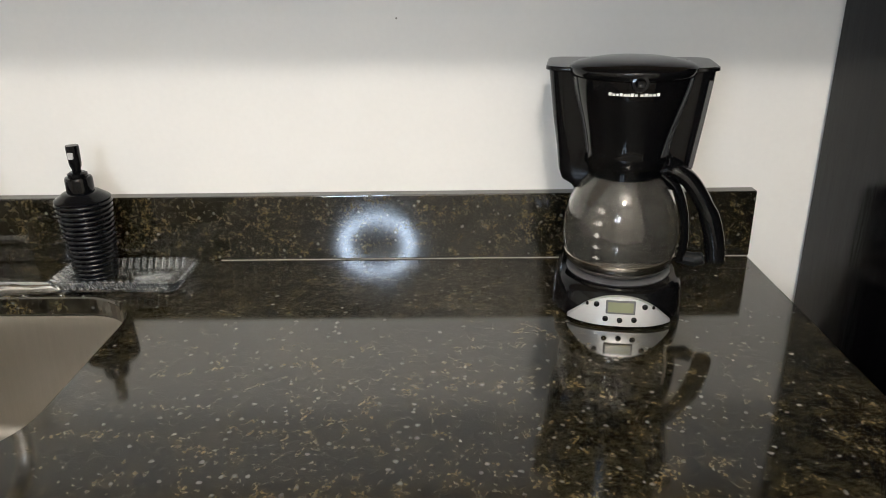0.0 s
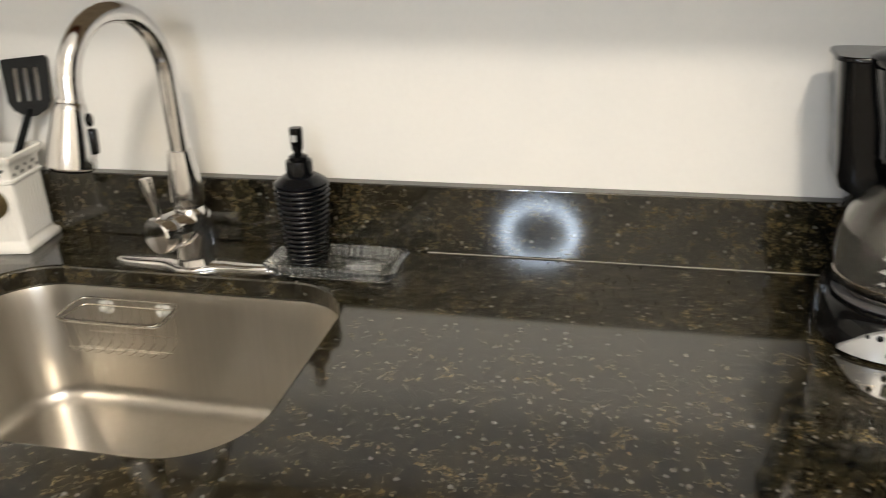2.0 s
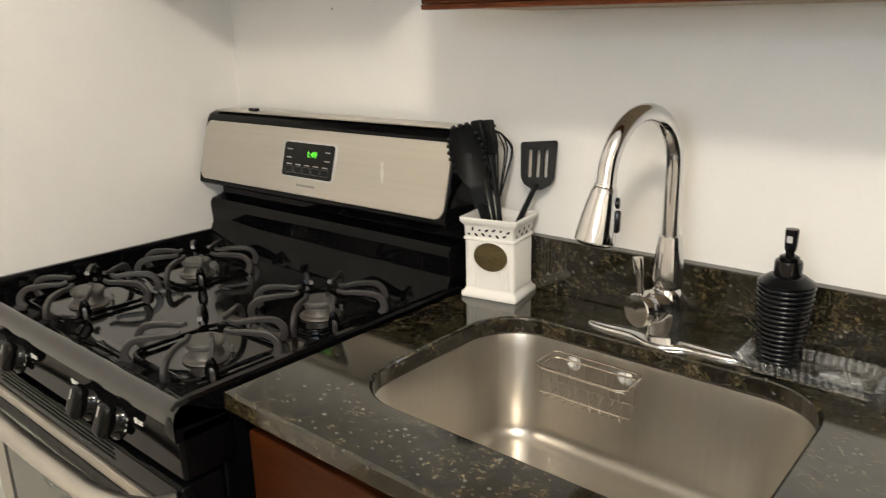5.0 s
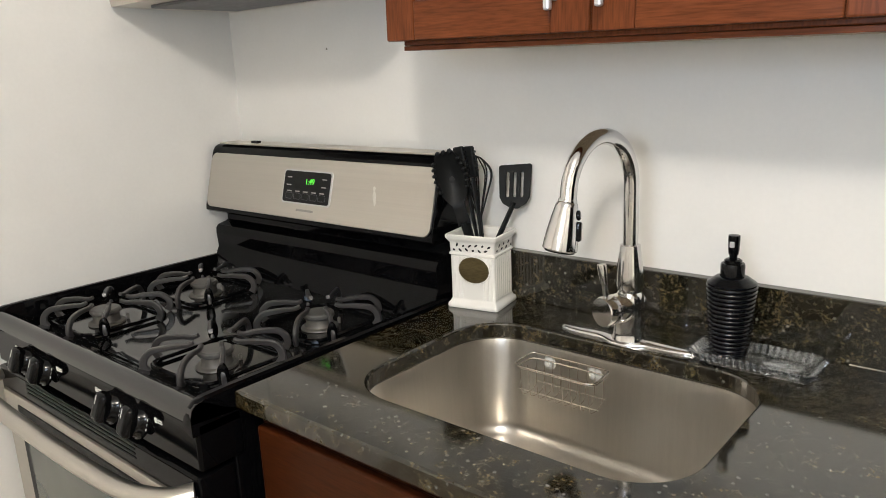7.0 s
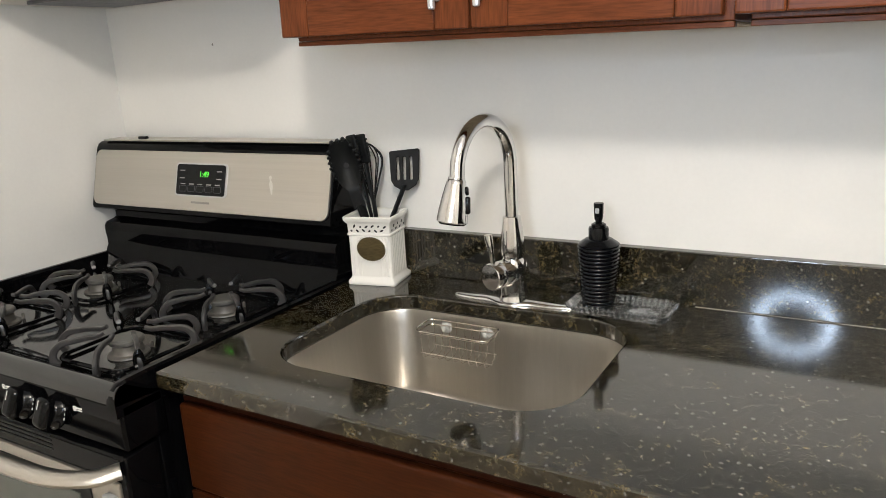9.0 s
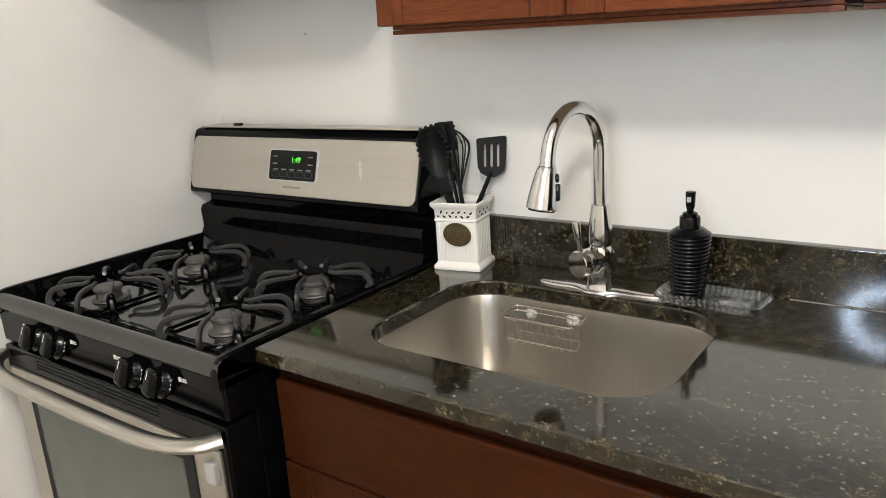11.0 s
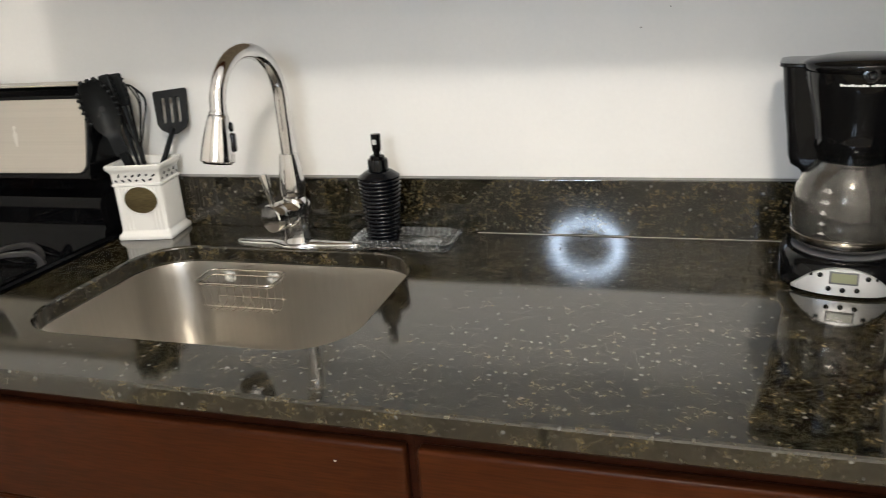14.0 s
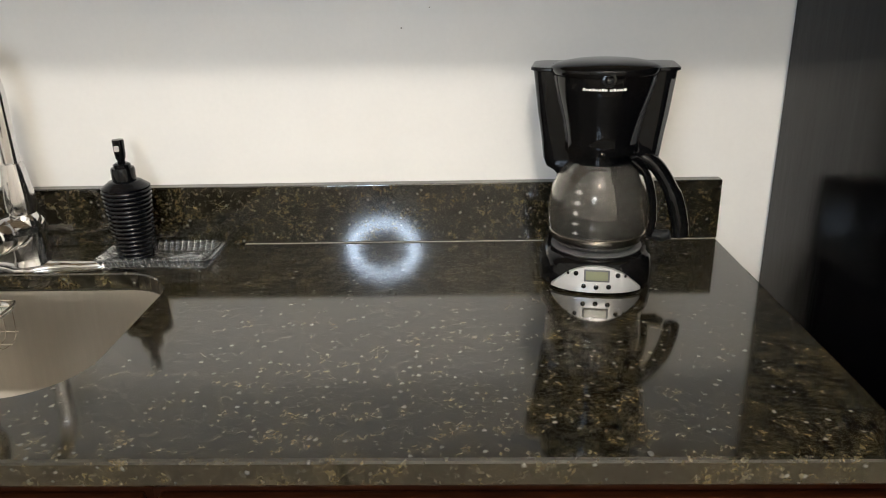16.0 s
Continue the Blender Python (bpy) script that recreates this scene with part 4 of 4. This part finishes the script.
def pasta_server():
    low, mid, top = Vector((-1.450, -0.068, Z + 0.016)), Vector((-1.475, -0.102, 1.080)), Vector((-1.501, -0.128, 1.222))
    t = thing("pasta_server", low, "black nylon pasta server standing in the utensil jar", "ladle")
    part("handle", handle_bar((0, 0, 0), mid - low + Vector((0, 0, 0.006)), 0.010, 0.0125), NYLON, t)
    up = (top - mid).normalized()
    facing = Vector((0.52, -0.85, 0.1)).normalized()
    side = up.cross(facing).normalized()
    nrm = side.cross(up)
    m = Matrix((side, up, nrm)).transposed().to_4x4()
    m.translation = mid - low
    L = (top - mid).length
    loops = []
    for i in range(19):
        f = i / 18
        bowl = max(0.0, (f - 0.28) / 0.72)
        wdt = 0.0125 - 0.002 * f + 0.0195 * math.sin(math.pi * min(1, bowl * 0.93)) ** 0.75
        depth = math.sin(math.pi * min(1, bowl)) if bowl > 0 else 0
        row = []
        for k in range(9):
            q = -1 + k / 4
            row.append((wdt * q, L * f, 0.006 * (1 - bowl) - 0.016 * depth + 0.017 * q * q * depth))
        row += [(x, yy, z - 0.003 - 0.003 * (1 - bowl)) for x, yy, z in row[::-1]]
        loops.append(row)
    part("bowl", moved(loft(loops), m), NYLON, t, "deep toothed bowl")
    for i in range(6):
        for e in (-1, 1):
            f = 0.50 + 0.078 * i
            x = e * (0.0105 + 0.0195 * math.sin(math.pi * min(1, (f - 0.28) / 0.72 * 0.93)) ** 0.75)
            part("tooth", moved(box(x - 0.0035, x + 0.0035, L * f - 0.0028, L * f + 0.0028, -0.003, 0.012, 0.002), m), NYLON, t)
    for i in range(3):
        x = -0.012 + 0.012 * i
        part("tooth", moved(box(x - 0.0035, x + 0.0035, L - 0.004, L + 0.004, -0.006, 0.008, 0.002), m), NYLON, t)
    part("hole", moved(moved(lathe([(0.0055, -0.0005), (0.0055, 0.0006)], 16), pose(0, L * 0.62, -0.0088)), m), DARK, t)


def tongs():
    low, top = Vector((-1.440, -0.072, Z + 0.016)), Vector((-1.487, -0.083, 1.228))
    t = thing("tongs", low, "black nylon tongs standing in the utensil jar", "tongs")
    d = top - low
    for e in (-1, 1):
        part("arm", tube([(0.004 * e, 0, 0), d * 0.5 + Vector((0.007 * e, 0, 0)), d * 0.80 + Vector((0.008 * e, 0.002, 0))], [0.004, 0.005, 0.006], 8, None, False, 0.6), NYLON, t)
        head = part("head", moved(box(-0.0115, 0.0115, -0.005, 0.005, 0, 0.062, 0.004, 3), Matrix.Translation(d * 0.80 + Vector((0.006 * e, 0.005 * e, 0.0))) @ pose(0, 0, 0, 4, -8 + 2 * e, 10)), NYLON, t, "black nylon gripping head")
        for i in range(5):
            part("ridge", moved(box(0.0095, 0.0140, -0.004, 0.004, 0.012 + 0.009 * i, 0.016 + 0.009 * i, 0.001), Matrix.Translation(d * 0.80 + Vector((0.006 * e, 0.005 * e, 0.0))) @ pose(0, 0, 0, 4, -8 + 2 * e, 10)), NYLON, head)


def whisk():
    low, neck, top = Vector((-1.430, -0.095, Z + 0.016)), Vector((-1.474, -0.054, 1.085)), Vector((-1.493, -0.037, 1.204))
    t = thing("whisk", low, "balloon whisk with dark wires in the utensil jar", "whisk")
    part("handle", handle_bar((0, 0, 0), neck - low, 0.007, 0.006), NYLON, t)
    up = (top - neck)
    L = up.length
    up.normalize()
    ref = up.cross(Vector((0, 1, 0))).normalized()
    other = ref.cross(up)
    for k in range(5):
        a = math.pi * k / 5 + 0.2
        s = ref * math.cos(a) + other * math.sin(a)
        c = neck - low
        pts = smooth_path([c + s * 0.003, c + up * L * 0.35 + s * 0.018, c + up * L * 0.72 + s * 0.031, c + up * L * 0.94 + s * 0.014, c + up * L, c + up * L * 0.94 - s * 0.018, c + up * L * 0.72 - s * 0.031, c + up * L * 0.35 - s * 0.018, c - s * 0.003], 5)
        part("wire", tube(pts, 0.0014, 6), NYLON, t)


utensil_jar()
spatula()
pasta_server()
tongs()
whisk()


# ---- coffee maker ----
def coffee_maker():
    cx, cy, turn = -0.229, -0.163, -9.0
    t = thing("coffee_maker", (cx, cy, Z + 0.001), "black drip coffee maker with a glass carafe", "coffee maker", "", turn)

    def dee(w, front, back, z, k=24, sq=2.6):
        """Outline with a rounded front and squarer back."""
        out = []
        for i in range(k):
            a = 2 * math.pi * i / k
            c, s = math.cos(a), math.sin(a)
            x = w * abs(c) ** (2 / sq) * (1 if c >= 0 else -1)
            y = abs(s) ** (2 / sq) * (back if s >= 0 else -front)
            out.append((x, y, z))
        return out

    # base with the warming plate
    part("base", loft([dee(0.079, 0.086, 0.095, 0.0), dee(0.082, 0.090, 0.098, 0.004), dee(0.082, 0.090, 0.098, 0.016), dee(0.080, 0.084, 0.096, 0.036), dee(0.077, 0.076, 0.094, 0.042), dee(0.072, 0.070, 0.09, 0.044)]), PLASTIC, t, "glossy black base", 50)
    part("warming_plate", lathe([(0.066, 0.042), (0.066, 0.0455), (0.062, 0.0465), (0.0005, 0.0465)], 36), GREY, t)
    # silver arched control panel, wrapped on the base's front
    rows = []
    for j in range(7):
        f = j / 6
        row = []
        for i in range(25):
            u = -1 + i / 12
            x = 0.062 * u
            hi = 0.0400 - 0.0335 * abs(u) ** 2.3
            lo = 0.0030 + 0.0012 * abs(u) ** 2.0
            z = lo + (hi - lo) * f
            y = -0.0935 * (1 - abs(x / 0.0845) ** 2.6) ** (1 / 2.6) + 0.16 * max(0, z - 0.012) - 0.0006
            row.append((x, y, z))
        rows.append(row)
    bm = bmesh.new()
    vs = [[bm.verts.new(p) for p in r] for r in rows]
    for a, b in zip(vs, vs[1:]):
        for i in range(24):
            bm.faces.new((a[i], a[i + 1], b[i + 1], b[i]))
    ret = bmesh.ops.extrude_face_region(bm, geom=bm.faces[:])
    bmesh.ops.translate(bm, vec=(0, 0.006, 0), verts=[v for v in ret["geom"] if isinstance(v, bmesh.types.BMVert)])
    panel = part("control_panel", bm, SILVER, t, "silver arched control panel", 50)

    def on_panel(x, z):
        y = -0.0935 * (1 - abs(x / 0.0845) ** 2.6) ** (1 / 2.6) + 0.16 * max(0, z - 0.012) - 0.0006
        return pose(x, y, z, 81, 0, math.degrees(math.atan(x * 6)) * 0.35)

    part("lcd_frame", moved(box(-0.0175, 0.0175, -0.0085, 0.0085, -0.002, 0.0014, 0.001), on_panel(0.001, 0.0275)), GREY, panel)
    part("lcd", moved(box(-0.0150, 0.0150, -0.0062, 0.0062, 0.0010, 0.0018), on_panel(0.001, 0.0275)), LCD, panel, "greenish grey liquid crystal display")
    for x, z, r in ((-0.0275, 0.0295, 0.0034), (0.0295, 0.0285, 0.0034), (-0.0165, 0.0125, 0.0034), (0.0005, 0.0115, 0.0034), (0.0175, 0.0125, 0.0034), (-0.0385, 0.0285, 0.0019), (0.0400, 0.0270, 0.0019)):
        part("button", moved(lathe([(r, -0.002), (r, 0.0012), (r * 0.7, 0.0018), (0.0002, 0.0019)], 16), on_panel(x, z)), PLASTIC, panel, "small black button")
    # rear column with the water tank, wider at the top
    part("tank", loft([[(x * s, 0.045 + y * d, z) for x, y, z0 in rounded(-0.088, 0.088, -0.05, 0.05, 0.018, 0, 5)] for s, d, z in ((0.74, 0.95, 0.040), (0.70, 0.92, 0.10), (0.70, 0.92, 0.146), (0.76, 0.92, 0.152), (0.88, 0.93, 0.158), (0.93, 0.94, 0.170), (0.97, 0.95, 0.20), (1.04, 0.98, 0.24), (1.115, 1.0, 0.295))]), PLASTIC, t, "glossy black water tank", 50)
    part("tank_rim", loft([[(x * s, 0.045 + y * d, z) for x, y, z0 in rounded(-0.088, 0.088, -0.05, 0.05, 0.018, 0, 5)] for s, d, z in ((1.12, 1.01, 0.2945), (1.160, 1.03, 0.2953), (1.160, 1.03, 0.2987), (1.14, 1.01, 0.300))]), PLASTIC, t)
    part("level_strip", loft([[(0.088 * s - 0.0085, y, z), (0.088 * s - 0.0085, y + 0.006, z), (0.088 * s - 0.0035, y + 0.006, z), (0.088 * s - 0.0035, y, z)] for s, y, z in ((0.95, -0.0042, 0.180), (1.04, -0.0055, 0.24), (1.10, -0.0062, 0.285))]), STRIP_SHEEN, t, "grey water level window")
    # brew basket housing
    prof = [(0.047, 0.186), (0.0505, 0.189), (0.0500, 0.202), (0.0515, 0.214), (0.0545, 0.230), (0.0590, 0.248), (0.0640, 0.266), (0.0682, 0.284), (0.0695, 0.293)]
    part("brew_basket", loft([[(x, y * 0.98 - 0.012, z) for x, y, q in circle(r, z, 40)] for r, z in prof]), PLASTIC, t, "tapered black brew basket", 60)
    # Curved grey strips imitate the walls' reflection on the basket's sides.
    for a0, w0, w1 in ((-164, 6, 5), (-20, 5, 9)):
        rows = []
        for r, z in prof[2:]:
            f = (z - 0.2) / 0.093
            half = w1 + (w0 - w1) * f
            mid = a0 - (14 * (1 - f) if a0 > -90 else 0)
            row = [((r + 0.0012) * math.cos(radians(mid + half * k)), (r + 0.0012) * 0.98 * math.sin(radians(mid + half * k)) - 0.012, z) for k in (-1, -0.5, 0, 0.5, 1)]
            rows.append(row + [(x * 0.97, y * 0.97, z2) for x, y, z2 in row[::-1]])
        part("side_sheen", loft(rows), STRIP_SHEEN, t, "grey strip painted as the wall's reflection", 60)
    lid = part("lid", loft([[(x, y * 0.98 - 0.012, z) for x, y, q in circle(r, z, 40)] for r, z in ((0.0695, 0.2935), (0.0725, 0.296), (0.0735, 0.302), (0.0725, 0.3042), (0.066, 0.3075), (0.045, 0.3113), (0.02, 0.3125))]), PLASTIC, t, "domed black lid", 60)
    part("lid_tab", moved(lathe([(0.0100, 0.0), (0.0092, 0.003), (0.006, 0.0034), (0.004, 0.0015), (0.0003, 0.001)], 20), pose(0.004, -0.0805, 0.2925, 84, 0, 0)), PLASTIC, lid)
    for i, (a, b) in enumerate(tuple((-0.0290 + 0.0040 * q, -0.0290 + 0.0040 * q + 0.0032) for q in range(8)) + tuple((0.0050 + 0.0044 * q, 0.0050 + 0.0044 * q + 0.0036) for q in range(5))):
        rows = [[(x, -0.012 - 0.98 * math.sqrt(max(0, 0.0676 ** 2 - x * x)) - 0.0010, z) for x in np.linspace(a, b, 4)] for z in (0.2780, 0.2803 + 0.0010 * (i % 3 == 0))]
        bm = loft(rows, (False, False), False)
        ret = bmesh.ops.extrude_face_region(bm, geom=bm.faces[:])
        bmesh.ops.translate(bm, vec=(0, 0.003, 0), verts=[v for v in ret["geom"] if isinstance(v, bmesh.types.BMVert)])
        part("maker_mark", bm, WHITE_MARK, t, "white printed maker's mark")

    # carafe, set on the plate
    c = thing("carafe", (cx, cy, Z + 0.0485), "empty glass carafe with black lid and handle, slightly stained", "carafe")
    outer = [(0.052, 0.0), (0.060, 0.002), (0.0655, 0.010), (0.0700, 0.026), (0.0725, 0.045), (0.0715, 0.065), (0.0665, 0.086), (0.058, 0.104), (0.047, 0.118), (0.0415, 0.125), (0.0405, 0.130)]
    inner = [(r - 0.0022, z + (0.0025 if i < 2 else 0)) for i, (r, z) in enumerate(outer)][::-1]
    part("glass", lathe(outer + inner, 48, (True, True)), CARAFE, c, "clear glass globe", 60)
    part("base_band", lathe([(0.0662, 0.0095), (0.0672, 0.0105), (0.0697, 0.021), (0.0687, 0.0215)], 48, (False, False)), WIRE, c, "metal band")
    part("collar", lathe([(0.0420, 0.122), (0.0445, 0.123), (0.0455, 0.132), (0.042, 0.134)], 40), PLASTIC, c)
    part("carafe_lid", lathe([(0.0430, 0.131), (0.0470, 0.133), (0.0475, 0.136), (0.036, 0.1385), (0.0005, 0.139)], 40), PLASTIC, c, "flat black lid")
    h = Vector((0.93, -0.36, 0)).normalized()
    pts = smooth_path([h * 0.040 + Vector((0, 0, 0.131)), h * 0.058 + Vector((0, 0, 0.132)), h * 0.081 + Vector((0, 0, 0.117)), h * 0.104 + Vector((0, 0, 0.080)), h * 0.115 + Vector((0, 0, 0.045)), h * 0.118 + Vector((0, 0, 0.022))], 6)
    part("handle", tube(pts, [0.012] * 6 + [0.0150] * 12 + [0.0175] * 12 + [0.017], 14, None, False, 0.7), PLASTIC, c, "curved black handle", 60)
    pts = smooth_path([h * 0.046 + Vector((0, 0, 0.126)), h * 0.064 + Vector((0, 0, 0.110)), h * 0.0755 + Vector((0, 0, 0.080)), h * 0.0795 + Vector((0, 0, 0.045)), h * 0.077 + Vector((0, 0, 0.018))], 6)
    part("handle_strap", tube(pts, 0.0110, 12, None, False, 0.5), PLASTIC, c)
    part("handle_foot", tube([h * 0.074 + Vector((0, 0, 0.020)), h * 0.094 + Vector((0, 0, 0.018)), h * 0.104 + Vector((0, 0, 0.022))], [0.008, 0.0095, 0.0075], 12), NYLON, c)
    part("thumb_rest", moved(lathe([(0.009, 0), (0.009, 0.008), (0.006, 0.012), (0.0005, 0.013)], 18), Matrix.Translation(h * 0.050 + Vector((0, 0, 0.136)))), PLASTIC, c)
    for i, word in enumerate(("-12-", "-10-", "-8-", "-6-", "-4-")):
        z = 0.090 - 0.0145 * i
        r = np.interp(z, [p[1] for p in outer], [p[0] for p in outer]) + 0.0006
        a = radians(-125)
        slope = math.degrees(math.atan2(np.interp(z - 0.006, [p[1] for p in outer], [p[0] for p in outer]) - r, 0.006))
        m = pose(r * math.cos(a), r * math.sin(a), z, 90 - max(-20, min(38, slope)), 0, -35)
        lettering("cup_mark", word, 0.0082, WHITE_MARK, c, m, "white cup number")


coffee_maker()


# ---- small marks on the wall ----
def wall_mark(x, z, r):
    ob = new("wall_mark", mesh_of("wall_mark", moved(lathe([(r, 0), (r * 0.8, 0.0006), (r * 0.2, 0.0009)], 9), pose(x, -0.0001, z, 90, 0, 0)), GREY_MARK))
    tagged(ob, "tiny grey mark on the painted wall", "mark")


wall_mark(-1.959, 1.436, 0.003)
wall_mark(-0.520, 1.264, 0.0015)
wall_mark(-0.475, 1.294, 0.0012)
